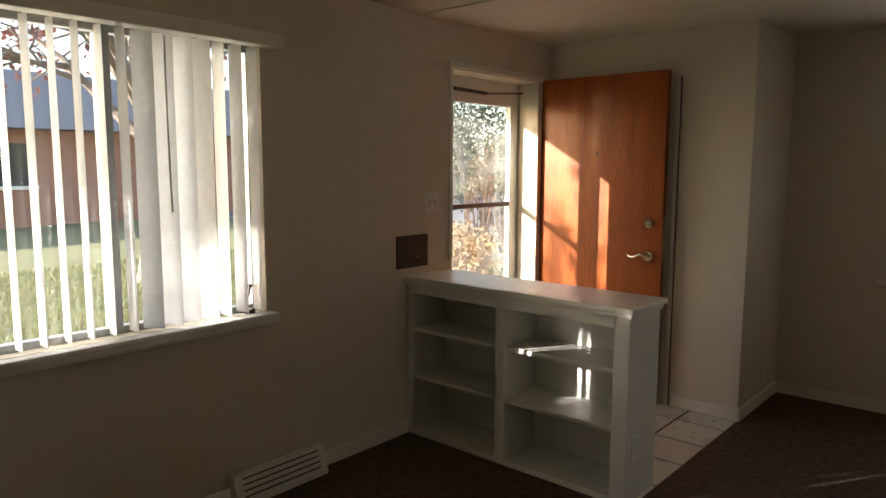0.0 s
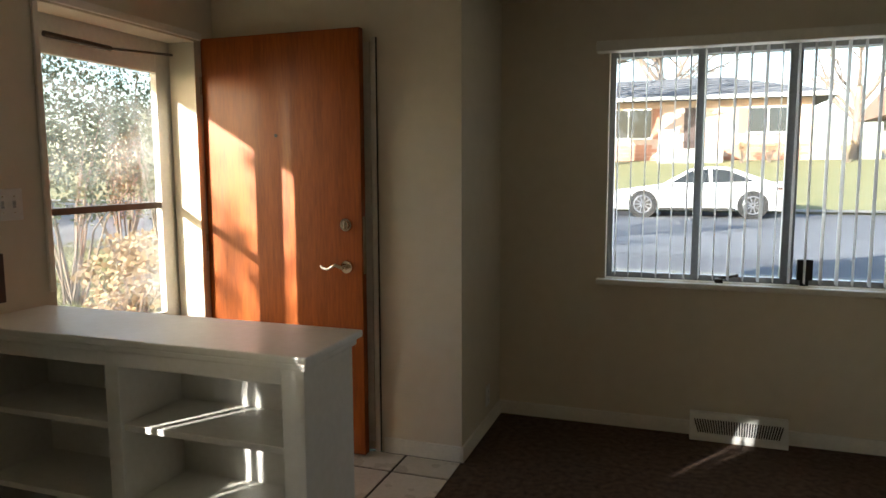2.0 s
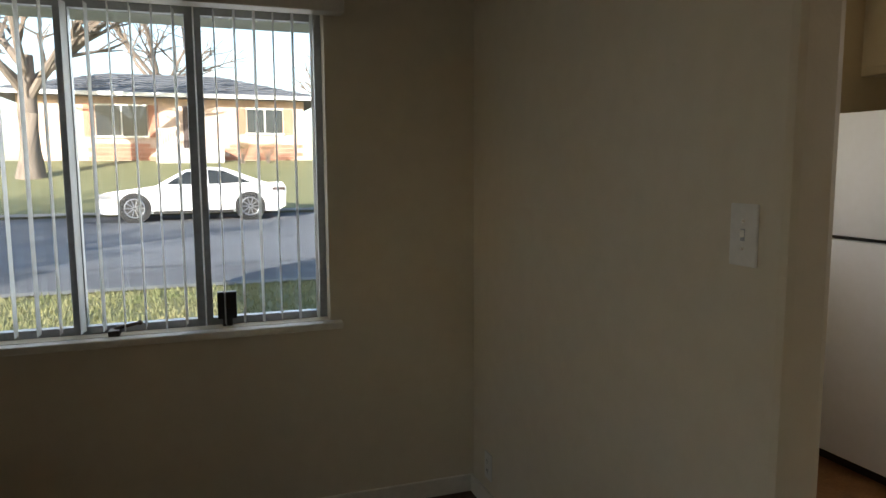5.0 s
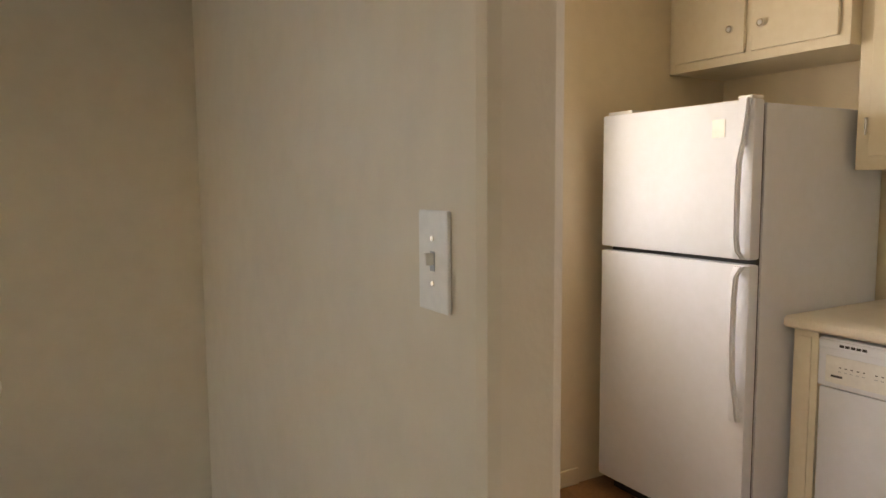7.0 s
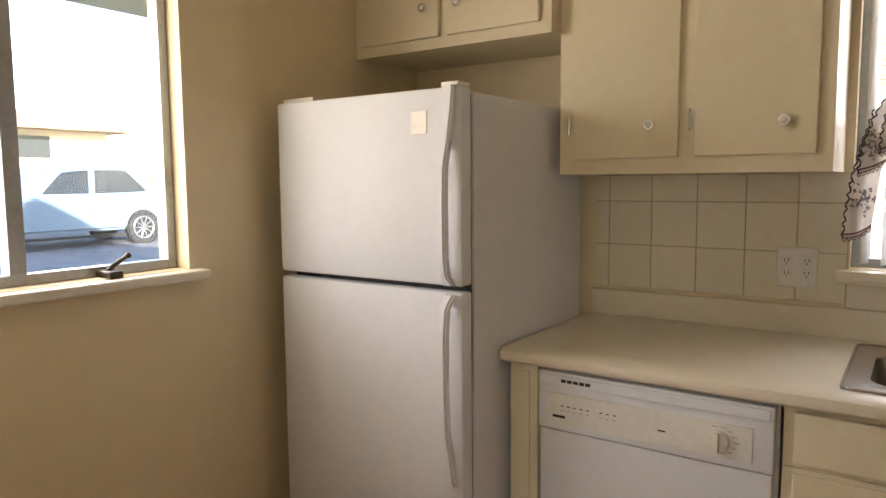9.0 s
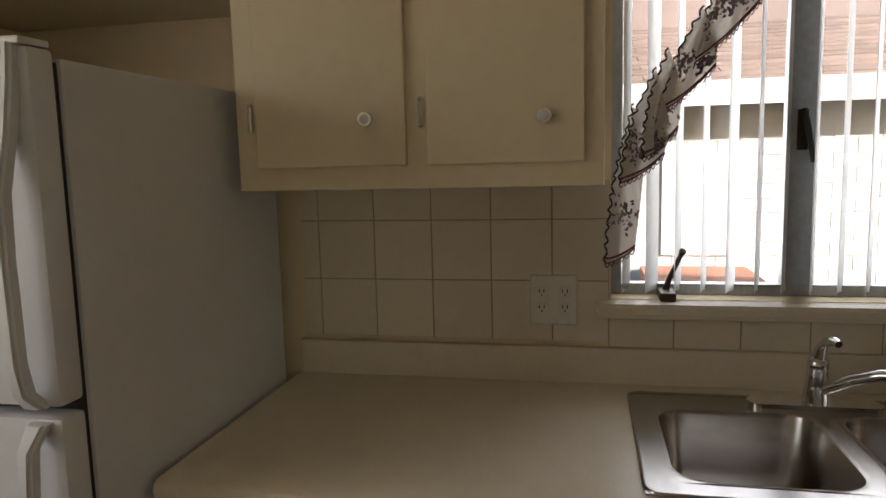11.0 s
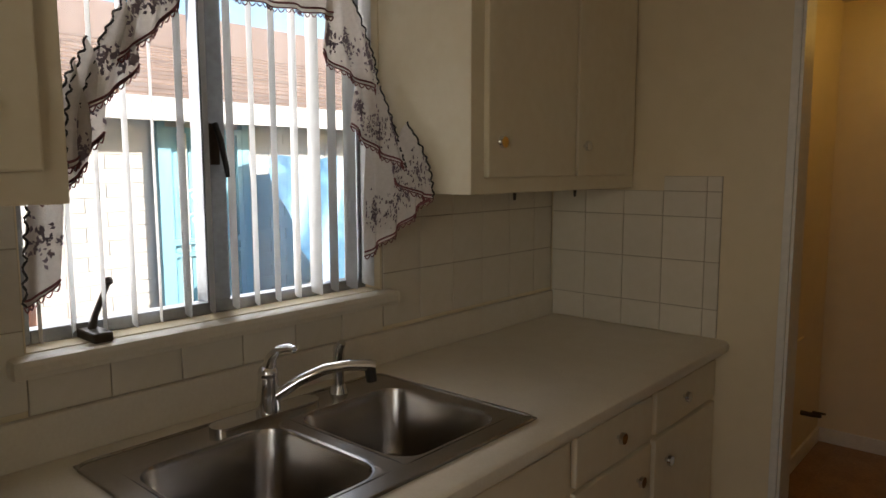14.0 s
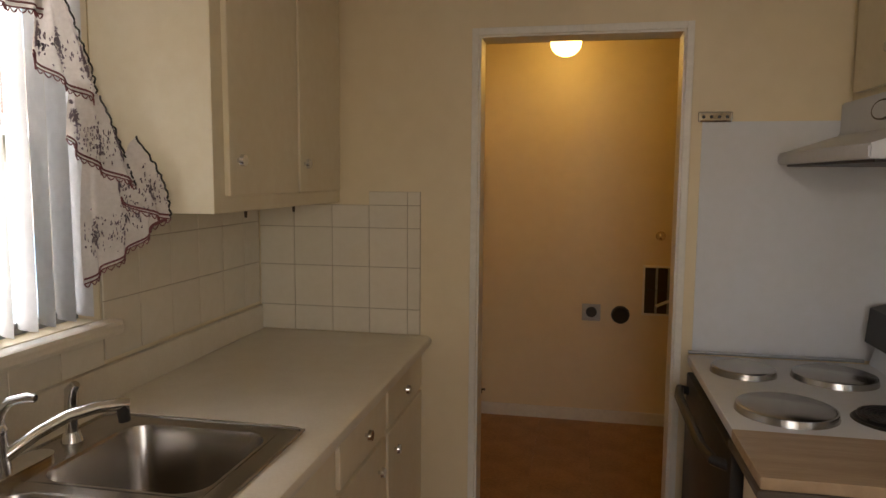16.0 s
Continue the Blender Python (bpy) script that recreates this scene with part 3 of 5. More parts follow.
def floor_vent(name, c, L, axis, face, label):
    """A baseboard heat register: sloped body with louvre fins."""
    t = thing(name, c, label, "vent")
    x, y, z = c
    prof = [(0, 0.0), (0.07 * face, 0.0), (0.07 * face, 0.02), (0.03 * face, 0.135), (0, 0.14)]
    if axis == "y":
        part("body", prism(B(), [(y + u, v) for u, v in prof], "x", x - L / 2, x + L / 2), WHITE, t)
    else:
        part("body", prism(B(), [(x + u, v) for u, v in prof], "y", y - L / 2, y + L / 2), WHITE, t)
    n = 34
    tilt = math.degrees(math.atan2(0.04, 0.115))
    me = mesh_of("fin", box(B(), -0.003, 0.003, -0.004, 0.0025, -0.035, 0.035), DARK)
    me2 = mesh_of("fin", box(B(), -L * 0.42, L * 0.42, -0.004, 0.0025, -0.003, 0.003), DARK)
    if axis == "y":
        for i in range(n):
            u = (i - (n - 1) / 2) * (L * 0.88 / n)
            piece("louvre", me, t, pose(x + u, y + face * 0.051, z + 0.075, -tilt, 0 + u * 90, 0))
    else:
        for k in range(4):
            piece("louvre", me2, t, pose(x + face * (0.062 - k * 0.0087), y, z + 0.044 + k * 0.025, -tilt, 0, 90))
    return t


floor_vent("baseboard_register", (-0.05, NY - 0.014, 0), 0.475, "y", -1, "white metal heat register with fanned louvres")
floor_vent("baseboard_register", (WX + 0.014, 2.19, 0), 0.5, "x", 1, "white metal heat register at the baseboard")


# ---- kitchen ----
def knob(parent, x, y, z, d, ceramic=True):
    """A round cabinet knob that stands out along x (d = 1 or -1)."""
    bm = cyl(B(), (x, y, z), (x + d * 0.014, y, z), 0.006, 0.005, 10)
    cyl(bm, (x + d * 0.012, y, z), (x + d * 0.022, y, z), 0.017, 0.015, 18)
    k = part("knob", bm, CHROME, parent, "", True)
    if ceramic:
        part("cap", ball(B(), (x + d * 0.022, y, z), 0.011, 0.5, 1, 1, 12), WHITE, k, "", True)


def cabinet(name, xb, xf, y0, y1, z0, z1, doors, label, group, ceramic=True, hinges=()):
    """A cabinet whose front is at xf; doors: (name, y0, y1, z0, z1, knob y, knob z)."""
    d = 1 if xf > xb else -1
    t = thing(name, ((xb + xf) / 2, (y0 + y1) / 2, z0), label, "cabinet", group)
    a, b = sorted((xb, xf))
    part("body", box(B(), a, b, y0, y1, z0, z1, 0.003), CAB, t)
    for nm, p, q, r, s, ky, kz in doors:
        u, v = sorted((xf + d * 0.0005, xf + d * 0.018))
        dr = part(nm, box(B(), u, v, p, q, r, s, 0.004), CAB, t)
        if ky is not None:
            knob(dr, xf + d * 0.018, ky, kz, d, ceramic)
    for hy, hz in hinges:
        bm = cyl(B(), (xf + d * 0.012, hy, hz - 0.026), (xf + d * 0.012, hy, hz + 0.026), 0.005, 0.005, 8)
        ball(bm, (xf + d * 0.012, hy, hz - 0.028), 0.006, seg=8)
        ball(bm, (xf + d * 0.012, hy, hz + 0.028), 0.006, seg=8)
        part("hinge", bm, CHROME, t, "", True)
    return t


WC = "kitchen wall cabinets"
cabinet("wall_cabinet", KX - 0.001, 3.516, 3.565, 4.388, 1.436, 2.30, [("door", 3.985, 4.335, 1.487, 2.27, 4.07, 1.588), ("door", 3.605, 3.938, 1.487, 2.27, 3.687, 1.582)],
        "cream painted two-door wall cabinet beside the sink window", WC, True, [(4.348, 1.60), (3.952, 1.60)])
cabinet("wall_cabinet", KX - 0.001, 3.504, PY + 0.002, 2.577, 1.42, 2.30, [("door", 2.075, 2.525, 1.465, 2.27, 2.48, 1.56), ("door", 1.675, 2.060, 1.465, 2.27, 2.025, 1.56)],
        "cream painted two-door corner wall cabinet", WC, False)
cabinet("fridge_cabinet", KX - 0.001, 3.45, 4.390, NY - 0.001, 1.905, 2.31, [("door", 4.835, 5.215, 1.945, 2.285, 4.895, 2.05), ("door", 4.43, 4.80, 1.945, 2.285, 4.745, 2.05)],
        "cream painted cabinet over the refrigerator", WC)
cabinet("hood_cabinet", EX + 0.116, 1.70, PY + 0.002, 2.42, 1.775, 2.31, [("door", 1.68, 2.02, 1.80, 2.285, 1.97, 1.90), ("door", 2.035, 2.40, 1.80, 2.285, 2.09, 1.90)],
        "cream painted cabinet over the range hood", WC, False)
# base cabinets under the counter
FX = 3.185
BC = "kitchen base cabinets"
cabinet("base_cabinet", KX - 0.001, FX, PY + 0.002, 2.148, 0.0, 0.862, [("drawer", 1.665, 2.135, 0.715, 0.845, 1.937, 0.785), ("door", 1.665, 2.135, 0.10, 0.70, 2.06, 0.62)], "cream painted base cabinet with a drawer over a door", BC, False)
cabinet("base_cabinet", KX - 0.001, FX, 2.150, 2.598, 0.0, 0.862, [("drawer", 2.162, 2.586, 0.715, 0.845, 2.376, 0.785), ("door", 2.162, 2.586, 0.10, 0.70, 2.25, 0.62)], "cream painted base cabinet with a drawer over a door", BC, False)
cabinet("sink_cabinet", KX - 0.001, FX, 2.600, 3.616, 0.0, 0.70, [("door", 2.62, 3.09, 0.10, 0.69, 3.03, 0.62), ("door", 3.11, 3.59, 0.10, 0.69, 3.17, 0.62)], "cream painted sink base cabinet", BC, False)
t = thing("apron_panel", (FX, 3.1, 0.70), "cream painted false drawer front under the sink", "panel")
part("panel", box(B(), FX - 0.0, FX + 0.02, 2.600, 3.616, 0.701, 0.862, 0.003), CAB, t)
part("drawer_front", box(B(), FX - 0.018, FX - 0.0005, 2.62, 3.59, 0.715, 0.845, 0.004), CAB, t)
t = thing("end_panel", (3.5, 4.34, 0), "cream painted filler panel beside the dishwasher", "panel")
part("body", box(B(), FX, KX - 0.001, 4.300, 4.395, 0, 0.862, 0.003), CAB, t)
part("inset", box(B(), FX - 0.006, FX - 0.0005, 4.325, 4.375, 0.10, 0.835, 0.002), CAB, t)

# counter with a hole for the sink
t = thing("countertop", (3.5, 3.0, 0.862), "cream laminate countertop with rounded front edge and backsplash", "countertop")
CF, CT = 3.135, 0.906
bm = B()
nose = [(CF + 0.012, CT - 0.042), (CF + 0.003, CT - 0.034), (CF, CT - 0.02), (CF + 0.004, CT - 0.007), (CF + 0.016, CT), (3.245, CT), (3.245, CT - 0.042)]
prism(bm, nose, "y", PY + 0.002, 4.405)
box(bm, 3.245, KX - 0.001, PY + 0.002, 2.70, CT - 0.042, CT)
box(bm, 3.245, KX - 0.001, 3.475, 4.405, CT - 0.042, CT)
box(bm, 3.735, KX - 0.001, 2.70, 3.475, CT - 0.042, CT)
part("top", bm, LAMIN, t, "", True)
part("backsplash", box(B(), KX - 0.022, KX - 0.001, PY + 0.012, 4.40, CT - 0.001, 1.003, 0.006), LAMIN, t)

# sink
t = thing("kitchen_sink", (3.49, 3.09, CT), "stainless steel double bowl drop-in sink", "sink")
bm = B()
SXA, SXB, SYA, SYB = 3.222, 3.762, 2.678, 3.50
bowls = [(3.285, 3.645, 2.735, 3.055), (3.285, 3.645, 3.115, 3.44)]


def ring(x0, x1, y0, y1, z, r, n=6):
    pts = []
    for cx, cy, s in ((x1 - r, y1 - r, 0), (x0 + r, y1 - r, 90), (x0 + r, y0 + r, 180), (x1 - r, y0 + r, 270)):
        for k in range(n + 1):
            a = radians(s + 90 * k / n)
            pts.append((cx + r * math.cos(a), cy + r * math.sin(a), z))
    return pts


def loft(bm, rings, close=False):
    vs = [[bm.verts.new(p) for p in r] for r in rings]
    n = len(vs[0])
    for a, b in zip(vs, vs[1:]):
        for k in range(n):
            bm.faces.new((a[k], a[(k + 1) % n], b[(k + 1) % n], b[k]))
    if close:
        bm.faces.new(vs[-1])
    return vs


z0 = CT + 0.004
for i, (x0, x1, y0, y1) in enumerate(bowls):
    bm = B()
    loft(bm, [ring(x0 - 0.012, x1 + 0.012, y0 - 0.012, y1 + 0.012, z0 + 0.0006, 0.0008), ring(x0 - 0.012, x1 + 0.012, y0 - 0.012, y1 + 0.012, z0 + 0.002, 0.07), ring(x0 - 0.004, x1 + 0.004, y0 - 0.004, y1 + 0.004, z0 + 0.001, 0.065), ring(x0, x1, y0, y1, z0 - 0.008, 0.06),
              ring(x0 + 0.008, x1 - 0.008, y0 + 0.008, y1 - 0.008, z0 - 0.13, 0.06), ring(x0 + 0.02, x1 - 0.02, y0 + 0.02, y1 - 0.02, z0 - 0.165, 0.06), ring(x0 + 0.05, x1 - 0.05, y0 + 0.05, y1 - 0.05, z0 - 0.176, 0.05)], True)
    bmesh.ops.recalc_face_normals(bm, faces=bm.faces[:])
    bw = part("bowl", bm, STEEL, t, "", True)
    cx, cy = (x0 + x1) / 2, (y0 + y1) / 2
    part("drain", cyl(B(), (cx, cy, z0 - 0.176), (cx, cy, z0 - 0.172), 0.045, 0.04, 24), CHROME, bw, "", True)
bm = B()
x0, x1 = 3.273, 3.657
for a in ((SXA, x0, SYA, SYB), (x1, SXB, SYA, SYB), (x0, x1, SYA, 2.723), (x0, x1, 3.067, 3.103), (x0, x1, 3.452, SYB)):
    box(bm, a[0], a[1], a[2], a[3], CT + 0.0005, z0 + 0.0005)
part("deck", bm, STEEL, t)
bm = B()
loop = ring(SXA, SXB, SYA, SYB, z0, 0.03)
tube(bm, loop + [loop[0]], 0.004, 8)
part("rim", bm, STEEL, t, "", True)

t = thing("kitchen_faucet", (3.70, 3.09, z0), "chrome single lever kitchen faucet on the sink", "faucet")
bm = B()
prism(bm, [(x, y) for x, y, _ in ring(3.675, 3.735, 2.945, 3.235, 0, 0.029)], "z", z0 + 0.0005, z0 + 0.014)
part("deck_plate", bm, CHROME, t, "", True)
bm = cyl(B(), (3.705, 3.085, z0 + 0.012), (3.705, 3.085, z0 + 0.055), 0.030, 0.026, 24)
cyl(bm, (3.705, 3.085, z0 + 0.055), (3.703, 3.085, z0 + 0.105), 0.026, 0.022, 24)
ball(bm, (3.703, 3.085, z0 + 0.105), 0.024, seg=20)
part("body", bm, CHROME, t, "", True)
bm = tube(B(), [(3.703, 3.085, z0 + 0.11), (3.690, 3.083, z0 + 0.145), (3.665, 3.08, z0 + 0.168), (3.630, 3.075, z0 + 0.176), (3.615, 3.073, z0 + 0.174)], [0.017, 0.013, 0.010, 0.010, 0.008], 14)
part("lever", bm, CHROME, t, "", True)
sp = [(3.69, 3.075, z0 + 0.05), (3.655, 3.03, z0 + 0.085), (3.62, 2.985, z0 + 0.108), (3.585, 2.94, z0 + 0.115), (3.555, 2.90, z0 + 0.112), (3.548, 2.89, z0 + 0.108)]
part("spout", tube(B(), sp, [0.014, 0.0135, 0.013, 0.013, 0.014, 0.014], 14), CHROME, t, "", True)
part("aerator", cyl(B(), (3.555, 2.90, z0 + 0.112), (3.552, 2.896, z0 + 0.072), 0.014, 0.013, 16), DARK, t, "dark spout tip")
t = thing("sink_sprayer", (3.715, 2.87, z0), "chrome and black pull-out sink sprayer", "sprayer")
part("collar", cyl(B(), (3.715, 2.862, z0 + 0.0006), (3.715, 2.862, z0 + 0.02), 0.025, 0.018, 20), CHROME, t, "", True)
part("body", cyl(B(), (3.715, 2.862, z0 + 0.02), (3.715, 2.862, z0 + 0.085), 0.013, 0.015, 16), CHROME, t, "", True)
part("head", tube(B(), [(3.715, 2.862, z0 + 0.085), (3.712, 2.862, z0 + 0.12), (3.70, 2.86, z0 + 0.135)], [0.014, 0.015, 0.010], 14), CHROME, t, "chrome spray head", True)

# refrigerator
t = thing("refrigerator", (3.35, 4.8, 0), "white top-freezer refrigerator with moulded handles", "refrigerator")
RY0, RY1, RX = 4.418, 5.160, 2.945
part("cabinet_body", box(B(), RX + 0.075, 3.78, RY0 + 0.006, RY1 - 0.006, 0.06, 1.672, 0.006), FRIDGE, t)
part("kick_plate", box(B(), RX + 0.08, 3.74, RY0 + 0.02, RY1 - 0.02, 0.0, 0.06), DARK, t)
part("gasket", box(B(), RX + 0.055, RX + 0.0745, RY0 + 0.014, RY1 - 0.014, 0.09, 1.665), DARK, t)
fd = part("freezer_door", box(B(), RX, RX + 0.055, RY0, RY1, 1.118, 1.682, 0.010), FRIDGE, t, "", True)
rd = part("fridge_door", box(B(), RX, RX + 0.055, RY0, RY1, 0.075, 1.100, 0.010), FRIDGE, t, "", True)
part("hinge_cover", box(B(), RX + 0.02, RX + 0.11, RY1 - 0.15, RY1 - 0.01, 1.6825, 1.697, 0.004), WHITE, t)
part("cap", box(B(), RX - 0.012, RX + 0.05, RY0 + 0.002, RY0 + 0.06, 1.6825, 1.694, 0.004), WHITE, t)


def handle(parent, pts, w):
    bm = B()
    for (x, z, ww), (x2, z2, w2) in zip(pts, pts[1:]):
        vs = []
        for px, pz, pw in ((x, z, ww), (x2, z2, w2)):
            vs.append([bm.verts.new((px + a, RY0 + 0.036 + b, pz)) for a, b in ((-0.014, -pw), (0.014, -pw), (0.014, pw), (-0.014, pw))])
        for k in range(4):
            bm.faces.new((vs[0][k], vs[0][(k + 1) % 4], vs[1][(k + 1) % 4], vs[1][k]))
        if (x, z) == pts[0][:2]:
            bm.faces.new(vs[0][::-1])
        if (x2, z2) == pts[-1][:2]:
            bm.faces.new(vs[1])
    bmesh.ops.remove_doubles(bm, verts=bm.verts[:], dist=0.0005)
    bmesh.ops.bevel(bm, geom=[e for e in bm.edges if abs(e.verts[0].co.z - e.verts[1].co.z) > 0.01], offset=0.006, segments=2, affect="EDGES")
    part("handle", bm, FRIDGE, parent, "", True)


handle(fd, [(RX - 0.001, 1.685, 0.020), (RX - 0.006, 1.63, 0.019), (RX - 0.016, 1.55, 0.015), (RX - 0.036, 1.46, 0.012), (RX - 0.040, 1.36, 0.012), (RX - 0.038, 1.20, 0.012), (RX - 0.030, 1.15, 0.014), (RX - 0.006, 1.122, 0.019)], 0.014)
handle(rd, [(RX - 0.006, 1.095, 0.019), (RX - 0.034, 1.06, 0.014), (RX - 0.040, 0.98, 0.012), (RX - 0.040, 0.82, 0.012), (RX - 0.034, 0.70, 0.012), (RX - 0.014, 0.60, 0.015), (RX - 0.012, 0.55, 0.019), (RX - 0.004, 0.53, 0.02)], 0.014)
part("badge", box(B(), RX - 0.003, RX + 0.001, 4.535, 4.59, 1.555, 1.62, 0.001), TRIM, fd, "small grey square badge")

# dishwasher
t = thing("dishwasher", (3.5, 3.96, 0), "white built-in dishwasher with control panel and dial", "dishwasher")
part("body", box(B(), FX + 0.02, KX - 0.03, 3.625, 4.29, 0.08, 0.858), WHITE, t)
part("door", box(B(), FX - 0.018, FX + 0.0195, 3.635, 4.282, 0.10, 0.672, 0.006), FRIDGE, t, "", True)
cp = part("control_panel", box(B(), FX - 0.026, FX + 0.0195, 3.632, 4.285, 0.676, 0.852, 0.008), FRIDGE, t, "", True)
part("inset", box(B(), FX - 0.029, FX - 0.0255, 3.68, 4.255, 0.695, 0.79, 0.002), WHITE, cp)
part("top_lip", box(B(), FX - 0.034, FX - 0.0255, 3.64, 4.28, 0.815, 0.845, 0.004), FRIDGE, cp)
for i in range(5):
    part("vent_slot", box(B(), FX - 0.0355, FX - 0.0335, 4.115 + i * 0.019, 4.130 + i * 0.019, 0.826, 0.835), DARK, cp)
bm = cyl(B(), (FX - 0.029, 3.765, 0.742), (FX - 0.042, 3.765, 0.742), 0.030, 0.028, 28)
box(bm, FX - 0.058, FX - 0.042, 3.757, 3.773, 0.716, 0.768, 0.003)
part("dial", bm, TRIM, cp, "cream timer dial", True)
for i in range(8):
    y = 4.20 - i * 0.020 - (0.02 if i > 4 else 0)
    part("button_mark", box(B(), FX - 0.0297, FX - 0.0288, y, y + 0.008, 0.752, 0.755), DARK, cp)
    part("button_mark", box(B(), FX - 0.0297, FX - 0.0288, y, y + 0.010, 0.738, 0.740), ALU, cp)
part("name_bar", box(B(), FX - 0.0297, FX - 0.0288, 4.195, 4.235, 0.716, 0.724), DARK, cp)
part("name_bar", box(B(), FX - 0.0297, FX - 0.0288, 3.90, 3.92, 0.735, 0.739), DARK, cp)
for k in range(9):
    a = radians(-100 + k * 25)
    part("dial_mark", box(B(), FX - 0.0297, FX - 0.0288, 3.765 - 0.045 * math.cos(a) - 0.008, 3.765 - 0.045 * math.cos(a) + 0.006, 0.742 + 0.036 * math.sin(a), 0.744 + 0.036 * math.sin(a)), ALU, cp)

# stove
t = thing("electric_range", (1.8, 2.08, 0), "white electric range with covered burners and black oven door", "stove")
TX0, TX1, TY0, TY1, TZ = 1.52, 2.165, 1.70, 2.455, 0.905
part("body", box(B(), TX0, TX1, TY0, TY1, 0.05, TZ - 0.03, 0.003), FRIDGE, t)
part("plinth", box(B(), TX0 + 0.03, TX1 - 0.05, TY0 + 0.02, TY1 - 0.02, 0, 0.05), DARK, t)
part("cooktop", box(B(), TX0, TX1 + 0.035, TY0, TY1, TZ - 0.03, TZ, 0.008), FRIDGE, t, "", True)
od = part("oven_door", box(B(), TX1 + 0.0005, TX1 + 0.035, TY0 + 0.01, TY1 - 0.01, 0.24, TZ - 0.06, 0.006), DARK, t, "black glass oven door", True)
part("handle", tube(B(), [(TX1 + 0.03, TY0 + 0.06, 0.79), (TX1 + 0.065, TY0 + 0.07, 0.80), (TX1 + 0.08, TY0 + 0.16, 0.80), (TX1 + 0.08, TY1 - 0.16, 0.80), (TX1 + 0.065, TY1 - 0.07, 0.80), (TX1 + 0.03, TY1 - 0.06, 0.79)], 0.015), DARK, od, "", True)
part("drawer", box(B(), TX1 + 0.0005, TX1 + 0.03, TY0 + 0.01, TY1 - 0.01, 0.07, 0.225, 0.005), FRIDGE, t)
bg = part("back_panel", prism(B(), [(TX0, TZ), (TX0 + 0.10, TZ), (TX0 + 0.085, TZ + 0.05), (TX0 + 0.06, TZ + 0.19), (TX0, TZ + 0.20)], "y", TY0, TY1), FRIDGE, t)
part("control_strip", prism(B(), [(TX0 + 0.05, TZ + 0.085), (TX0 + 0.115, TZ + 0.075), (TX0 + 0.105, TZ + 0.19), (TX0 + 0.06, TZ + 0.205)], "y", TY0 - 0.006, TY1 + 0.004), DARK, t, "black control panel strip")
for cx, cy, r, cov in ((2.06, 1.905, 0.100, 1), (1.80, 1.925, 0.122, 1), (2.035, 2.285, 0.128, 1), (1.78, 2.30, 0.10, 0)):
    if cov:
        bm = cyl(B(), (cx, cy, TZ + 0.0005), (cx, cy, TZ + 0.018), r, r * 0.97, 40)
        b = part("burner_cover", bm, STEEL, t, "", True)
        part("top_disc", cyl(B(), (cx, cy, TZ + 0.018), (cx, cy, TZ + 0.021), r * 0.94, r * 0.90, 40), STEEL, b, "", True)
    else:
        b = part("drip_pan", cyl(B(), (cx, cy, TZ + 0.0005), (cx, cy, TZ + 0.006), r, r * 0.95, 36), DARK, t, "", True)
        pts = [(cx + (0.015 + 0.0115 * a / 6.28) * math.cos(a), cy + (0.015 + 0.0115 * a / 6.28) * math.sin(a), TZ + 0.013) for a in [k * 0.35 for k in range(110)]]
        part("coil", tube(B(), pts, 0.0045, 6), DARK, b, "", True)
part("rear_trim", tube(B(), [(TX1 + 0.03, TY0 - 0.01, TZ + 0.006), (TX0 + 0.11, TY0 - 0.012, TZ + 0.006)], 0.006), ALU, t)

t = thing("side_counter", (1.8, 2.6, 0), "wood-grain laminate counter on a white cabinet by the stove", "counter")
part("cabinet_body", box(B(), EX + 0.116, 2.175, 2.475, 2.735, 0, 0.868, 0.003), CAB, t)
part("top", box(B(), EX + 0.116, 2.205, 2.460, 2.740, 0.885, 0.912, 0.003), WOODLAM, t, "wood-grain laminate top")
part("edge_band", box(B(), EX + 0.116, 2.212, 2.458, 2.747, 0.868, 0.8848, 0.002), EDGE, t, "dark edge band")
part("seam", box(B(), 1.80, 1.803, 2.465, 2.735, 0.912, 0.9128), EDGE, t)

# range hood
t = thing("range_hood", (1.6, 2.03, 1.57), "white metal range hood with oval badge", "range hood")
bm = prism(B(), [(EX + 0.116, 1.57), (1.925, 1.57), (1.925, 1.605), (1.735, 1.668), (1.735, 1.773), (EX + 0.116, 1.773)], "y", PY + 0.004, 2.41)
bmesh.ops.bevel(bm, geom=bm.edges[:], offset=0.005, segments=2, affect="EDGES")
part("shell", bm, FRIDGE, t, "", True)
part("underside", box(B(), EX + 0.15, 1.90, PY + 0.03, 2.38, 1.562, 1.5695), DARK, t)
bm = cyl(B(), (1.735, 1.98, 1.722), (1.741, 1.98, 1.722), 0.030, 0.030, 32)
for v in bm.verts:
    v.co.y = 1.98 + (v.co.y - 1.98) * 2.6
part("badge", bm, BRONZE, t, "dark ringed oval badge", True)
bm = cyl(B(), (1.7412, 1.98, 1.722), (1.743, 1.98, 1.722), 0.025, 0.025, 32)
for v in bm.verts:
    v.co.y = 1.98 + (v.co.y - 1.98) * 2.6
part("badge_face", bm, FRIDGE, t, "", True)

# wall panel behind the stove
t = thing("splash_panel", (1.8, PY, 0.9), "white enamelled splash panel on the wall by the stove", "panel")
part("sheet", box(B(), EX + 0.118, 2.175, PY + 0.0005, PY + 0.005, 0.90, 1.717, 0.001), FRIDGE, t)
t = thing("outlet_strip", (2.135, PY, 1.73), "narrow chrome strip of outlets above the splash panel", "outlet")
part("plate", box(B(), 2.078, 2.19, PY + 0.0055, PY + 0.014, 1.715, 1.75, 0.006), CHROME, t)
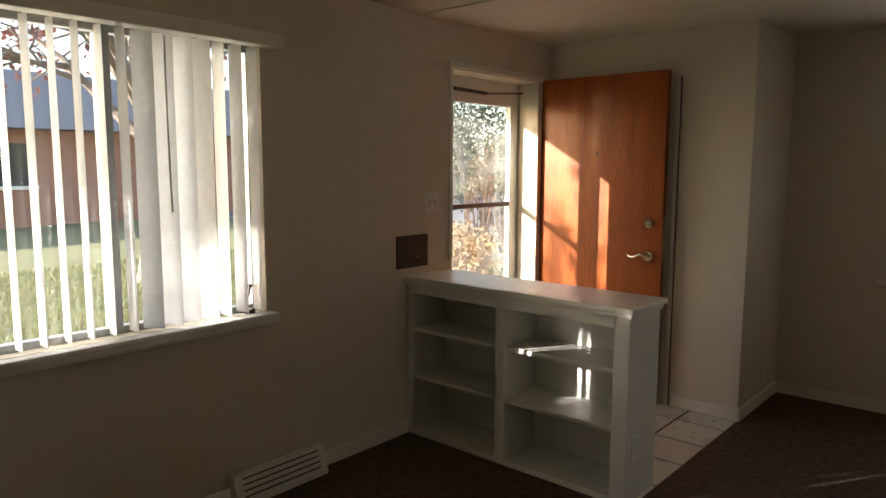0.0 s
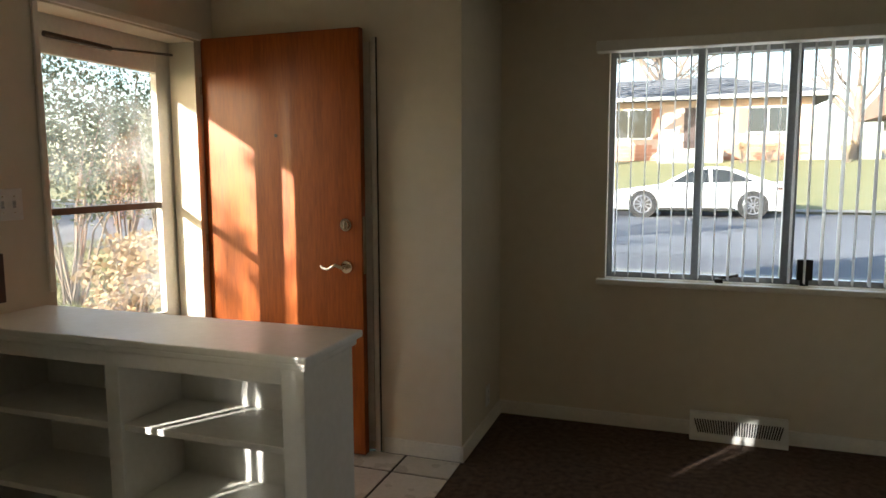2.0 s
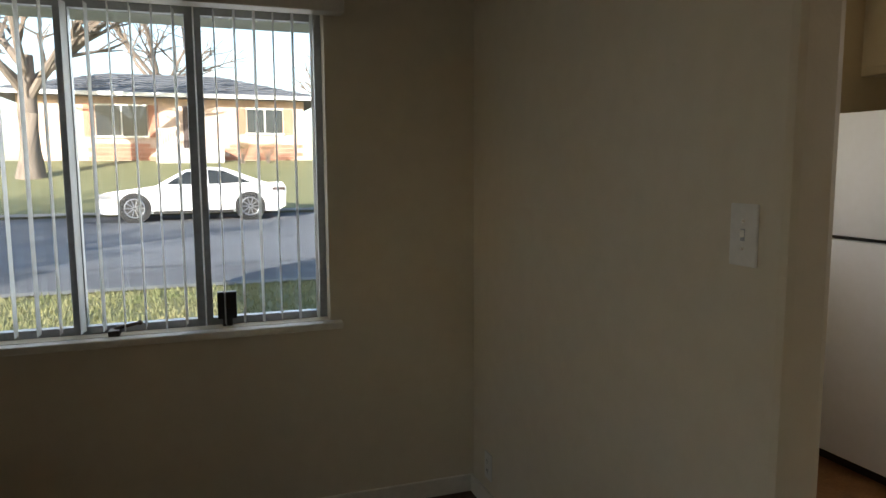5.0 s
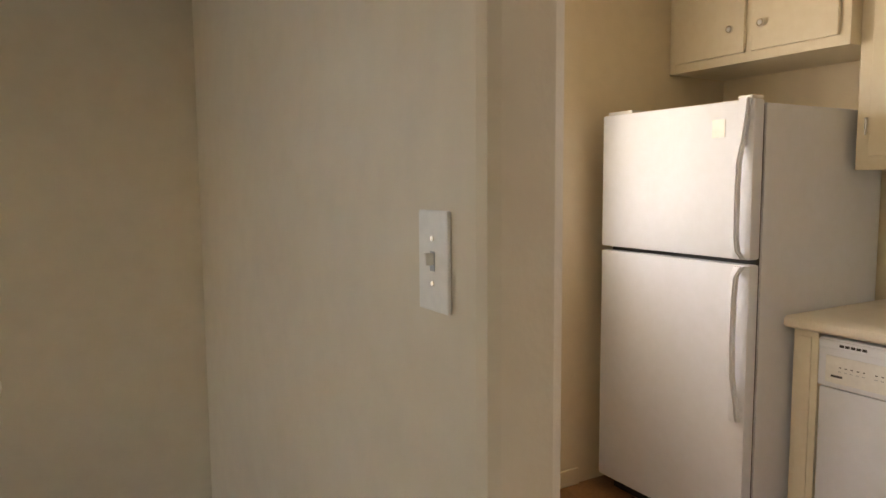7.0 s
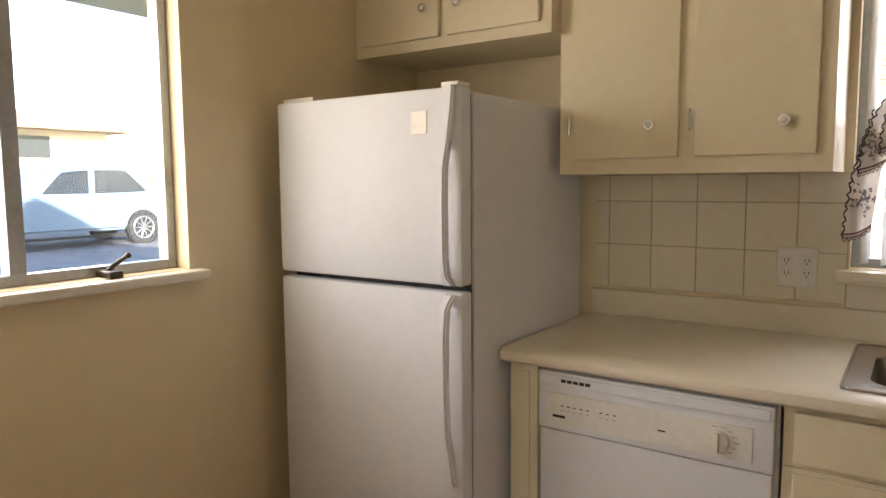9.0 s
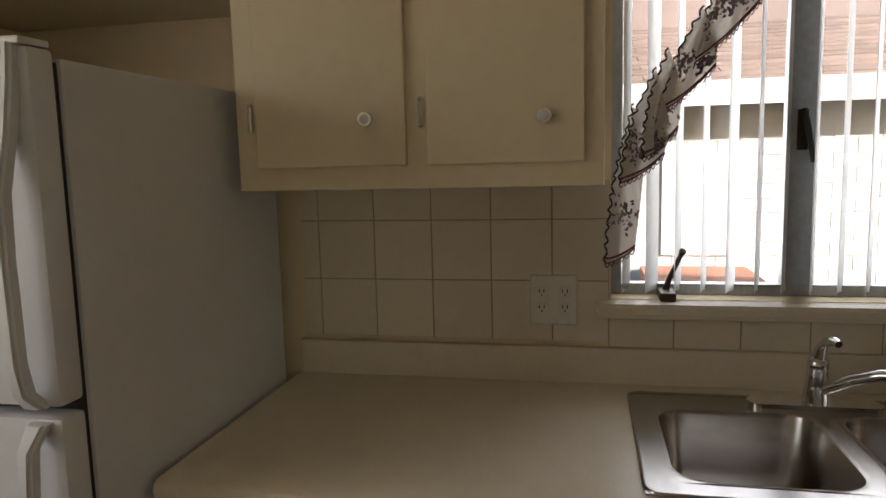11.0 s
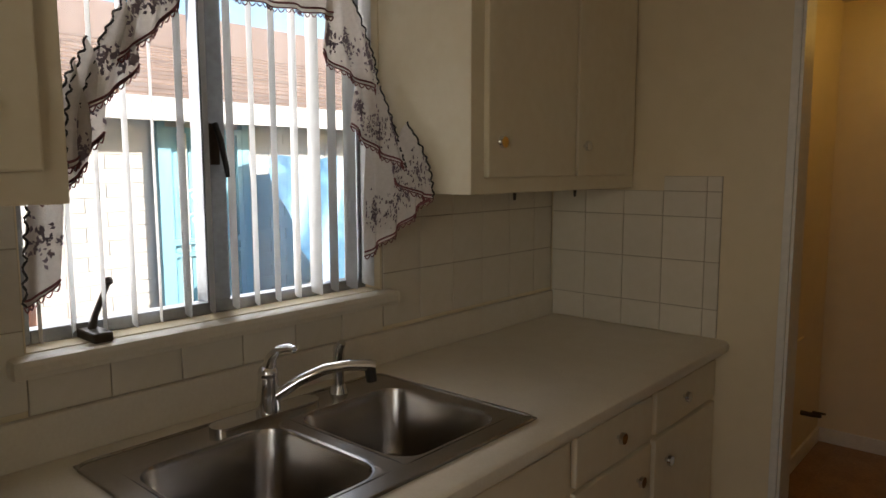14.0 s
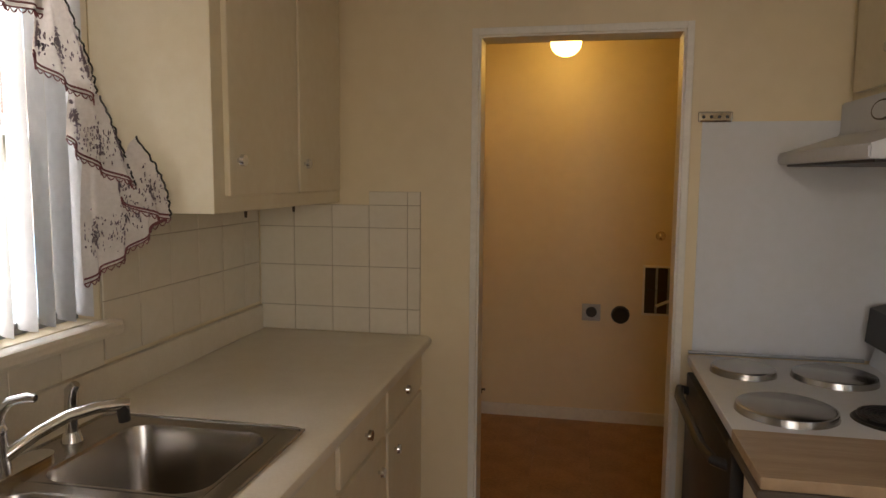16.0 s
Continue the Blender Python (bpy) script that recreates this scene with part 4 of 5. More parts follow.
for i in range(4):
    part("slot", cyl(B(), (2.095 + i * 0.026, PY + 0.014, 1.7325), (2.095 + i * 0.026, PY + 0.0148, 1.7325), 0.006), DARK, t)
t = thing("cabinet_hook", (3.56, 2.2, 1.40), "small dark hooks under the wall cabinet", "hook")
for y in (1.95, 2.30):
    part("hook", cyl(B(), (3.56, y, 1.4195), (3.56, y, 1.395), 0.006, 0.004, 8), BRONZE, t)

# laundry doorway and room
bm = B()
for a, b, c, d in ((2.213, 2.238, 0, 2.06), (2.962, 2.987, 0, 2.06), (2.238, 2.962, 2.035, 2.06)):
    box(bm, a, b, PY, PY + 0.012, c, d, 0.003)
for a, b, c, d in ((2.238, 2.246, 0, 2.035), (2.954, 2.962, 0, 2.035), (2.246, 2.954, 2.027, 2.035)):
    box(bm, a, b, PY - 0.115, PY, c, d)
structure("trim_laundry", bm, TRIM, "cream painted thin doorway casing")
t = thing("ceiling_lamp", (2.685, 0.25, 2.33), "lit round white glass ceiling lamp", "lamp")
part("base", cyl(B(), (2.685, 0.25, 2.3299), (2.685, 0.25, 2.30), 0.075, 0.07, 28), WHITE, t)
part("globe", ball(B(), (2.685, 0.25, 2.255), 0.085, 1, 1, 0.85, 28), GLOBE, t, "glowing white glass globe", True)
ll = bpy.data.lights.new("laundry_bulb", "POINT")
ll.energy, ll.color, ll.shadow_soft_size = 0.34, (1.0, 0.49, 0.03), 0.09
new("laundry_bulb", ll).location = (2.66, 0.55, 2.06)
t = thing("dryer_outlet", (2.5, BY, 0.69), "square steel dryer outlet with a black socket", "outlet")
part("plate", box(B(), 2.445, 2.557, BY + 0.0005, BY + 0.006, 0.64, 0.745, 0.002), ALU, t)
part("socket", cyl(B(), (2.50, BY + 0.006, 0.695), (2.50, BY + 0.016, 0.695), 0.034, 0.032, 24), DARK, t)
t = thing("dryer_vent", (2.325, BY, 0.685), "round black dryer vent hole in the wall", "vent")
part("ring", cyl(B(), (2.325, BY + 0.0005, 0.685), (2.325, BY + 0.025, 0.685), 0.056, 0.052, 28), DARK, t)
part("bore", cyl(B(), (2.325, BY + 0.0255, 0.685), (2.325, BY + 0.027, 0.685), 0.044, 0.044, 28), RUBBER, t)
t = thing("washer_box", (2.09, BY, 0.7), "open recessed washer hookup box with pipes", "box")
part("back", box(B(), 1.99, 2.19, BY + 0.0005, BY + 0.004, 0.70, 0.985), BRONZE, t)
bm = B()
for a in ((1.98, 1.992, 0.69, 0.995), (2.188, 2.20, 0.69, 0.995), (1.992, 2.188, 0.69, 0.702), (1.992, 2.188, 0.983, 0.995)):
    box(bm, a[0], a[1], BY + 0.0005, BY + 0.014, a[2], a[3])
part("frame", bm, TRIM, t)
for x in (2.05, 2.12):
    part("pipe", cyl(B(), (x, BY + 0.012, 0.703), (x, BY + 0.012, 0.983), 0.007, 0.007, 8), ALU, t)
part("hose", tube(B(), [(2.0, BY + 0.014, 0.80), (2.06, BY + 0.03, 0.78), (2.12, BY + 0.02, 0.75)], 0.009), TRIM, t)
part("crossbar", tube(B(), [(1.995, BY + 0.014, 0.84), (2.185, BY + 0.014, 0.85)], 0.004), DARK, t)
t = thing("wall_valve", (2.105, BY, 1.175), "small brass valve on the laundry wall", "valve")
part("flange", cyl(B(), (2.105, BY + 0.0005, 1.175), (2.105, BY + 0.01, 1.175), 0.03, 0.028, 20), BRASS, t, "", True)
part("knob", ball(B(), (2.105, BY + 0.03, 1.175), 0.026, seg=14), BRASS, t, "", True)
t = thing("gas_valve", (3.19, 0.35, 0.25), "dark gas pipe with valve on the laundry side wall", "valve")
part("pipe", tube(B(), [(3.219, 0.30, 0.27), (3.16, 0.30, 0.27), (3.12, 0.30, 0.275)], 0.012), BRONZE, t)
part("lever", box(B(), 3.10, 3.16, 0.293, 0.307, 0.282, 0.29, 0.002), BRONZE, t)
t = thing("access_panel", (3.219, 0.55, 0.2), "painted access panel low on the side wall", "panel")
part("sheet", box(B(), 3.213, 3.2195, 0.30, 0.62, 0.10, 0.66, 0.002), KWALL, t)


# ---- curtain ----
def swag(label, tiers, seed):
    """A cascading curtain that curves off the wall beside the corner cabinet. tiers: corners (y, z) of each fold: outer top, inner top, hem inner, hem outer, and whether its outer edge shows."""
    ys = [p[0] for q in tiers for p in q[:4]]
    t = thing("swag_curtain", (KX - 0.03, sum(ys) / len(ys), 1.9), label, "curtain", "sink window curtains")
    r = random.Random(seed)
    cloth, binding, lace, band, prints = B(), B(), B(), B(), B()
    for k, (A, D, C, E, edged) in enumerate(tiers):
        A, D, C, E = (Vector((p[0], p[1])) for p in (A, D, C, E))
        hem = (E - C).length
        N, M = max(8, int(hem / 0.008)), 12
        ph = r.uniform(0, 6)
        def pt(u, v):
            """u from the inner to the outer side, v from the top to the hem."""
            p = (D + (A - D) * u) * (1 - v) + (C + (E - C) * u) * v
            out = (A + E - D - C).normalized()
            p = p + out * (0.016 * math.sin(math.pi * v) * u) - Vector((0, 0.012)) * math.sin(math.pi * u) * v
            ripple = (0.004 + 0.008 * v) * math.sin(ph + u * hem * 75) + 0.005 * math.sin(ph * 2 + u * 5 + v * 4) + 0.010 * math.cos(math.pi * u)
            off = max(0.0, 2.66 - p.x)
            return Vector((KX - 0.038 - 0.005 * (k % 4) + ripple - 0.85 * off, p.x + 0.75 * off, p.y + (1.51 - p.y) * 0.55 * off))
        g = [[cloth.verts.new(pt(i / N, j / M)) for j in range(M + 1)] for i in range(N + 1)]
        for i in range(N):
            for j in range(M):
                cloth.faces.new((g[i][j], g[i + 1][j], g[i + 1][j + 1], g[i][j + 1]))
        n = max(6, int(hem / 0.013))
        pts = []
        for i in range(n * 4 + 1):
            p = pt(min(1, i / (n * 4)), 1)
            pts.append(p + Vector((-0.002, 0, -0.011 * abs(math.sin(math.pi * i / 4)))))
        tube(lace, pts, 0.0016, 4)
        tube(lace, [pt(i / N, 1) + Vector((-0.002, 0, 0)) for i in range(N + 1)], 0.0018, 4)
        L = max(0.03, (D - C).length, (A - E).length)
        tube(band, [pt(i / N, 1 - 0.012 / L) + Vector((-0.003, 0, 0)) for i in range(N + 1)], 0.0026, 4)
        if edged:
            m = max(10, int((A - E).length / 0.005))
            tube(binding, [pt(1, i / m) + Vector((-0.003, 0.004 * math.sin(i * 1.1), 0.003 * math.cos(i * 0.8))) for i in range(m + 1)], 0.0026, 5)
        for c in range(max(1, int(hem / 0.055))):
            cu, cv = (c + 0.5) / max(1, int(hem / 0.055)), r.uniform(0.50, 0.72)
            for _ in range(58):
                u, v = min(0.97, max(0.03, r.gauss(cu, 0.018 / hem))), min(0.9, max(0.08, r.gauss(cv, 0.026 / L)))
                p = pt(u, v) + Vector((-0.0022, 0, 0))
                a, w = r.uniform(0, 6.28), r.uniform(0.003, 0.009)
                d1, d2 = Vector((0, math.cos(a), math.sin(a))), Vector((0, -math.sin(a), math.cos(a)))
                prints.faces.new([prints.verts.new(q) for q in (p + d1 * w, p + d2 * w * 0.5, p - d1 * w, p - d2 * w * 0.5)])
    part("cloth", cloth, CLOTH, t, "", True)
    part("lace_trim", lace, CTRIM, t, "maroon scalloped lace trim")
    part("hem_band", band, CTRIM, t, "maroon hem band")
    part("binding", binding, DARK, t, "dark ruffled bound edge")
    part("flower_print", prints, CPRINT, t, "grey printed flower sprigs")
    return t


swag("white cascading swag curtain with flower print and maroon lace", [
    ((3.27, 1.95), (3.18, 1.95), (3.20, 1.855), (3.36, 1.705), True), ((3.335, 1.835), (3.295, 1.76), (3.303, 1.705), (3.43, 1.60), True),
    ((3.412, 1.745), (3.375, 1.66), (3.387, 1.560), (3.47, 1.49), True), ((3.44, 1.70), (3.405, 1.57), (3.415, 1.500), (3.525, 1.43), True),
    ((3.49, 1.62), (3.46, 1.49), (3.483, 1.268), (3.558, 1.232), True)], 11)
swag("white cascading swag curtain with flower print and maroon lace", [
    ((2.50, 1.53), (2.655, 1.58), (2.668, 1.240), (2.452, 1.392), False), ((2.715, 1.945), (2.80, 1.95), (2.815, 1.792), (2.622, 1.700), True),
    ((2.63, 1.715), (2.69, 1.745), (2.73, 1.606), (2.53, 1.490), True), ((2.54, 1.62), (2.59, 1.53), (2.575, 1.458), (2.450, 1.395), True)], 12)
swag("white gathered valance with flower print and maroon lace on the rod", [((2.84, 2.18), (3.19, 2.18), (3.21, 1.905), (2.78, 1.885), False)], 13)
t = thing("curtain_rod", (KX - 0.05, 3.06, 2.2), "white curtain rod over the sink window", "rod")
part("rod", tube(B(), [(KX - 0.002, 3.63, 2.19), (KX - 0.05, 3.62, 2.19), (KX - 0.05, 2.60, 2.19), (KX - 0.002, 2.59, 2.19)], 0.008), WHITE, t)


# ---- outdoors ----
def ground_z(x, y):
    """The lot is level by the house, and the land rises across the street."""
    z = -0.30
    if y > 6:
        z += 0.40 * min(1, (y - 6) / 20)
    if y > 25.4:
        z += 1.75 * min(1, (y - 25.4) / 12.6)
    return z


bm = B()
ys = [-400, -120, -50, -20, -8, 0, 6, 9, 12, 14.5, 18, 22, 24.4, 25.4, 26, 28, 30, 31.5, 33, 34.5, 36, 38, 45, 60, 120, 400]
xs = [-400, -120, -60, -30, -15, -8, -3, 0, 3, 8, 15, 30, 60, 120, 400]
g = [[bm.verts.new((x, y, ground_z(x, y))) for x in xs] for y in ys]
for i in range(len(ys) - 1):
    for j in range(len(xs) - 1):
        bm.faces.new((g[i][j], g[i][j + 1], g[i + 1][j + 1], g[i + 1][j]))
structure("ground", bm, GRASS, "patchy yellow-green winter lawn")


def strip(name, x0, x1, rows, dz, material, label):
    bm = B()
    v = [[bm.verts.new((x, y, ground_z(x, y) + dz)) for x in (x0, x1)] for y in rows]
    for a, b in zip(v, v[1:]):
        bm.faces.new((a[0], a[1], b[1], b[0]))
    bmesh.ops.solidify(bm, geom=bm.faces[:], thickness=0.05)
    bmesh.ops.recalc_face_normals(bm, faces=bm.faces[:])
    return structure(name, bm, material, label)


strip("road", -120, 120, [12.6, 14.5, 18, 22, 24.4], 0.012, ASPHALT, "grey asphalt residential street")
strip("kerb_near", -120, 120, [12.35, 12.6], 0.03, CONC, "concrete kerb")
strip("kerb_far", -120, 120, [24.4, 25.4], 0.08, CONC, "concrete kerb and pavement")
strip("pavement_drive", 4.1, 11.0, [-12, -4, 0, 6.0], 0.02, CONC, "concrete driveway between the houses")
strip("pavement_entry", -4.6, -2.9, [2.9, 3.6, 4.9], 0.20, CONC, "concrete entry step")


def grass(name, x0, x1, y0, y1, n, hmax, seed):
    r = random.Random(seed)
    vs, fs = [], []
    for _ in range(n):
        x, y = r.uniform(x0, x1), r.uniform(y0, y1)
        z, h, a = ground_z(x, y), r.uniform(0.4, 1) * hmax, r.uniform(0, 6.28)
        c, s, w = math.cos(a), math.sin(a), r.uniform(0.006, 0.014)
        k = len(vs)
        vs += [(x - c * w, y - s * w, z), (x + c * w, y + s * w, z), (x - s * h * 0.5, y + c * h * 0.5, z + h)]
        fs.append((k, k + 1, k + 2))
    me = bpy.data.meshes.new(name)
    me.from_pydata(vs, [], fs)
    me.materials.append(BLADE)
    tagged(new(name, me), "yellow-green winter grass blades on the lawn", "grass", kind="stuff")


grass("grass_front", -8, 11, 6, 12.35, 60000, 0.09, 1)
grass("grass_side", -13, -5, -3, 14, 50000, 0.10, 2)


def eave(name, bmx, label):
    structure(name, bmx, TRIM, label)


# own roof overhang
bm = B()
box(bm, -3.66, WX - 0.16, -3.5, 3.45, 2.265, 2.47)
box(bm, -3.66, WX - 0.16, 3.45, 6.1, 2.265, 2.47)
box(bm, WX - 0.16, KX + 0.9, NY + 0.16, 6.1, 2.12, 2.47)
box(bm, KX + 0.16, KX + 0.9, -3.5, NY + 0.16, 2.32, 2.47)
eave("roof_eave", bm, "white painted roof overhang")
# unseen roof; ridge set steep so its shadow reaches the road and neighbour's wall
bm = prism(B(), [(-3.7, 2.48), (4.8, 2.48), (0.5, 5.9)], "y", -3.6, 6.15)
structure("roof", bm, SHINGLE, "unseen shingle roof of the house, raised for its shadow")


def lump(bm, c, rad, n, size, r, flat=1.0):
    """Leaves scattered through a rounded, uneven crown."""
    for _ in range(n):
        d = Vector((r.gauss(0, 1), r.gauss(0, 1), r.gauss(0, 1))).normalized() * rad * (r.random() ** 0.4)
        d.z *= flat
        p = Vector(c) + d
        u = Vector((r.gauss(0, 1), r.gauss(0, 1), r.gauss(0, 1))).normalized()
        v = u.orthogonal().normalized()
        s = size * r.uniform(0.5, 1.3)
        bm.faces.new([bm.verts.new(p + u * s), bm.verts.new(p + v * s * 0.55), bm.verts.new(p - u * s), bm.verts.new(p - v * s * 0.55)])


def tree(x, y, h, rad, seed, label, leaf=None, leaves=0, limbs=9, spread=0.75, depth=3):
    r = random.Random(seed)
    z0 = ground_z(x, y)
    t = thing("tree", (x, y, z0), label, "tree")
    bt, bb, bl = B(), B(), B()
    tube(bt, [(x, y, z0 - 0.1), (x + 0.05, y, z0 + h * 0.06), (x + 0.05 * h * 0.1, y, z0 + h * 0.22), (x + 0.1, y + 0.1, z0 + h * 0.42)], [rad * 1.35, rad, rad * 0.85, rad * 0.6], 14)
    def grow(p, d, L, rr, lv):
        q1 = p + d * L * 0.5 + Vector((r.gauss(0, 0.04), r.gauss(0, 0.04), 0.03)) * L
        q2 = p + d * L + Vector((r.gauss(0, 0.06), r.gauss(0, 0.06), 0.08)) * L
        tube(bb, [p, q1, q2], [rr, rr * 0.8, rr * 0.55], 7 if lv > 1 else 4)
        if lv > 0:
            for _ in range(4 if lv > 1 else 5):
                dd = (d + Vector((r.gauss(0, 0.55), r.gauss(0, 0.55), r.gauss(0.1, 0.4)))).normalized()
                grow(p + (q2 - p) * r.uniform(0.45, 1.0), dd, L * r.uniform(0.5, 0.72), rr * 0.5, lv - 1)
        elif leaf and leaves:
            lump(bl, q2, 0.55, leaves, 0.07, r)
    for k in range(limbs):
        a = 6.28 * k / limbs + r.uniform(-0.3, 0.3)
        d = Vector((math.cos(a) * spread, math.sin(a) * spread, r.uniform(0.5, 1.0))).normalized()
        grow(Vector((x + 0.06, y + 0.05, z0 + h * r.uniform(0.2, 0.42))), d, h * r.uniform(0.22, 0.34), rad * 0.42, depth - 1)
    part("trunk", bt, BARK, t, "", True)
    part("branches", bb, BARK, t, "", True)
    if leaf and leaves:
        part("crown", bl, leaf, t)
    else:
        bl.free()
    return t


tree(-5.9, 33.0, 11, 0.42, 3, "large bare grey tree on the lawn across the street", limbs=8)
tree(-1.8, 46.0, 12, 0.3, 4, "tall bare tree behind the brick house", limbs=7)
tree(9.5, 50.0, 11, 0.3, 8, "tall bare tree behind the houses", limbs=7)
tree(-10.4, 5.4, 8, 0.22, 5, "leaning tree with dry reddish leaves", REDLEAF, 16, 9)
tree(-13.5, 9.5, 9, 0.28, 6, "large tree with dry reddish leaves", REDLEAF, 16, 9)
side_tree = tree(-7.4, -6.2, 7.5, 0.2, 7, "tree with sparse dry leaves by the house", REDLEAF, 5, 6)
# unseen leaf clump and twig, added to keep sun off the wall above the bookcase
bm = B()
lump(bm, (-6.92, -5.05, 4.05), 0.34, 900, 0.07, random.Random(17), 0.9)
part("sun_block_leaves", bm, REDLEAF, side_tree)
part("sun_block_branch", tube(B(), [(-7.34, -6.15, 2.3), (-7.1, -5.6, 3.2), (-6.92, -5.05, 4.0)], [0.06, 0.035, 0.012], 7), BARK, side_tree, "", True)


def shrub(x, y, w, h, n, leaf, seed, label):
    r = random.Random(seed)
    z0 = ground_z(x, y)
    t = thing("shrub", (x, y, z0), label, "shrub")
    bs, bl = B(), B()
    for k in range(16):
        a = r.uniform(0, 6.28)
        tip = Vector((x + math.cos(a) * w * r.uniform(0.2, 0.9), y + math.sin(a) * w * r.uniform(0.2, 0.9), z0 + h * r.uniform(0.5, 1)))
        tube(bs, [(x + r.gauss(0, 0.05), y + r.gauss(0, 0.05), z0 - 0.05), (Vector((x, y, z0)) + tip) / 2 + Vector((0, 0, h * 0.1)), tip], [0.02, 0.014, 0.006], 5)
        lump(bl, tip, w * 0.42, n, 0.035, r, 0.8)
    part("stems", bs, BARK, t)
    part("crown", bl, leaf, t)


shrub(-6.6, 8.6, 0.9, 2.3, 160, GREENLEAF, 11, "dusty green evergreen shrub by the entry")
shrub(-7.6, 10.6, 1.1, 2.9, 160, GREENLEAF, 12, "tall dusty green evergreen shrub")
shrub(-7.6, 8.0, 1.2, 2.5, 200, GREENLEAF, 31, "dusty green evergreen shrub by the entry")
shrub(-9.3, 8.6, 1.5, 3.3, 220, GREENLEAF, 32, "tall dusty green evergreen shrub")
shrub(-9.2, 10.6, 1.5, 3.4, 220, GREENLEAF, 33, "tall dusty green evergreen shrub")
shrub(-5.2, 6.5, 0.5, 0.85, 60, DRYLEAF, 13, "dry yellowish twiggy bush by the step")
shrub(-5.9, 7.3, 0.5, 0.95, 60, DRYLEAF, 14, "dry yellowish twiggy bush by the step")
for i, (x, y) in enumerate(((2.2, 37.0), (3.4, 37.1), (6.6, 36.9), (8.3, 36.6))):
    shrub(x, y, 0.55, 0.9, 40, DRYLEAF, 20 + i, "dry brown shrub before the brick house")


def bricks(parent, axis, at, u0, u1, z0, z1, skip=(), bw=0.6, bh=0.2, face=-1):
    """Courses of bricks as pieces on a far wall."""
    me = mesh_of("brick", box(B(), -bw / 2 + 0.012, bw / 2 - 0.012, -0.02, 0.02, -bh / 2 + 0.012, bh / 2 - 0.012), BRICK)
    k, z = 0, z0 + bh / 2
    while z < z1:
        u = u0 + bw / 2 + (bw / 2 if k % 2 else 0)
        while u < u1 - bw / 3:
            if not any(a < u < b and c < z < d for a, b, c, d in skip):
                piece("brick", me, parent, pose(u, at, z) if axis == "y" else pose(at, u, z, 0, 0, 90))
            u += bw
        z += bh
        k += 1


# brick house across the street
HZ = ground_z(0, 38) + 0.02
t = thing("brick_house", (0, 40, HZ), "low pink-brown brick house with a dark hip roof", "house")
hx0, hx1, hy0, hy1, ez = -7.4, 5.4, 38.6, 47, HZ + 2.95
part("wall", box(B(), hx0, hx1, hy0, hy1, HZ - 0.4, ez), PALEBRICK, t)
roof = B()
a = [(hx0 - 0.9, hy0 - 0.9), (hx1 + 0.9, hy0 - 0.9), (hx1 + 0.9, hy1 + 0.9), (hx0 - 0.9, hy1 + 0.9)]
lo = [roof.verts.new((x, y, ez)) for x, y in a]
hi = [roof.verts.new((x, y, ez + 0.15)) for x, y in a]
rg = [roof.verts.new((-4.0, 42.8, ez + 1.6)), roof.verts.new((1.5, 42.8, ez + 1.6))]
roof.faces.new(lo[::-1])
for k in range(4):
    roof.faces.new((lo[k], lo[(k + 1) % 4], hi[(k + 1) % 4], hi[k]))
roof.faces.new((hi[0], hi[1], rg[1], rg[0]))
roof.faces.new((hi[1], hi[2], rg[1]))
roof.faces.new((hi[2], hi[3], rg[0], rg[1]))
roof.faces.new((hi[3], hi[0], rg[0]))
rf = part("roof", roof, SHINGLE, t)
for k in range(1, 8):
    f = k / 8
    part("shingle_course", box(B(), hx0 - 0.9 + f * 4.2, hx1 + 0.9 - f * 4.8, hy0 - 0.93 + f * 5.08, hy0 - 0.88 + f * 5.1, ez + 0.16 + f * 1.45, ez + 0.19 + f * 1.45), SHINGLE, rf)
part("fascia", box(B(), hx0 - 0.92, hx1 + 0.92, hy0 - 0.95, hy0 - 0.9, ez - 0.02, ez + 0.16), TRIM, t)
for x0, x1, z0, z1 in ((-4.2, -2.0, 1.15, 2.55), (2.6, 4.3, 1.35, 2.5)):
    w = part("window", box(B(), x0, x1, hy0 - 0.05, hy0 - 0.002, HZ + z0, HZ + z1), TINT, t)
    part("frame", box(B(), x0 - 0.06, x1 + 0.06, hy0 - 0.07, hy0 - 0.051, HZ + z1, HZ + z1 + 0.08), TRIM, w)
    part("sill", box(B(), x0 - 0.1, x1 + 0.1, hy0 - 0.12, hy0 - 0.051, HZ + z0 - 0.1, HZ + z0), TRIM, w)
    part("mullion", box(B(), (x0 + x1) / 2 - 0.03, (x0 + x1) / 2 + 0.03, hy0 - 0.065, hy0 - 0.051, HZ + z0, HZ + z1), TRIM, w)
    for sx in (x0 - 0.5, x1 + 0.08):
        part("shutter", box(B(), sx, sx + 0.42, hy0 - 0.06, hy0 - 0.002, HZ + z0 - 0.05, HZ + z1 + 0.05), BRICK, t)
dz = HZ + 0.55
d = part("door", box(B(), -0.4, 0.55, hy0 - 0.04, hy0 - 0.002, dz, dz + 2.05), DULLRED, t)
part("porch_step", box(B(), -1.6, 1.4, hy0 - 1.5, hy0 - 0.001, HZ - 0.3, dz - 0.01), CONC, t)
for i in range(9):
    part("porch_rail", box(B(), -1.55 + i * 0.11, -1.52 + i * 0.11, hy0 - 1.48, hy0 - 1.45, dz - 0.01, dz + 0.85), WHITE, t)
part("porch_rail", box(B(), -1.6, -0.6, hy0 - 1.49, hy0 - 1.44, dz + 0.85, dz + 0.9), WHITE, t)
bricks(t, "y", hy0 - 0.005, -4.6, 5.3, HZ + 0.0, HZ + 0.75, [(-1.7, 1.5, -9, 99)])
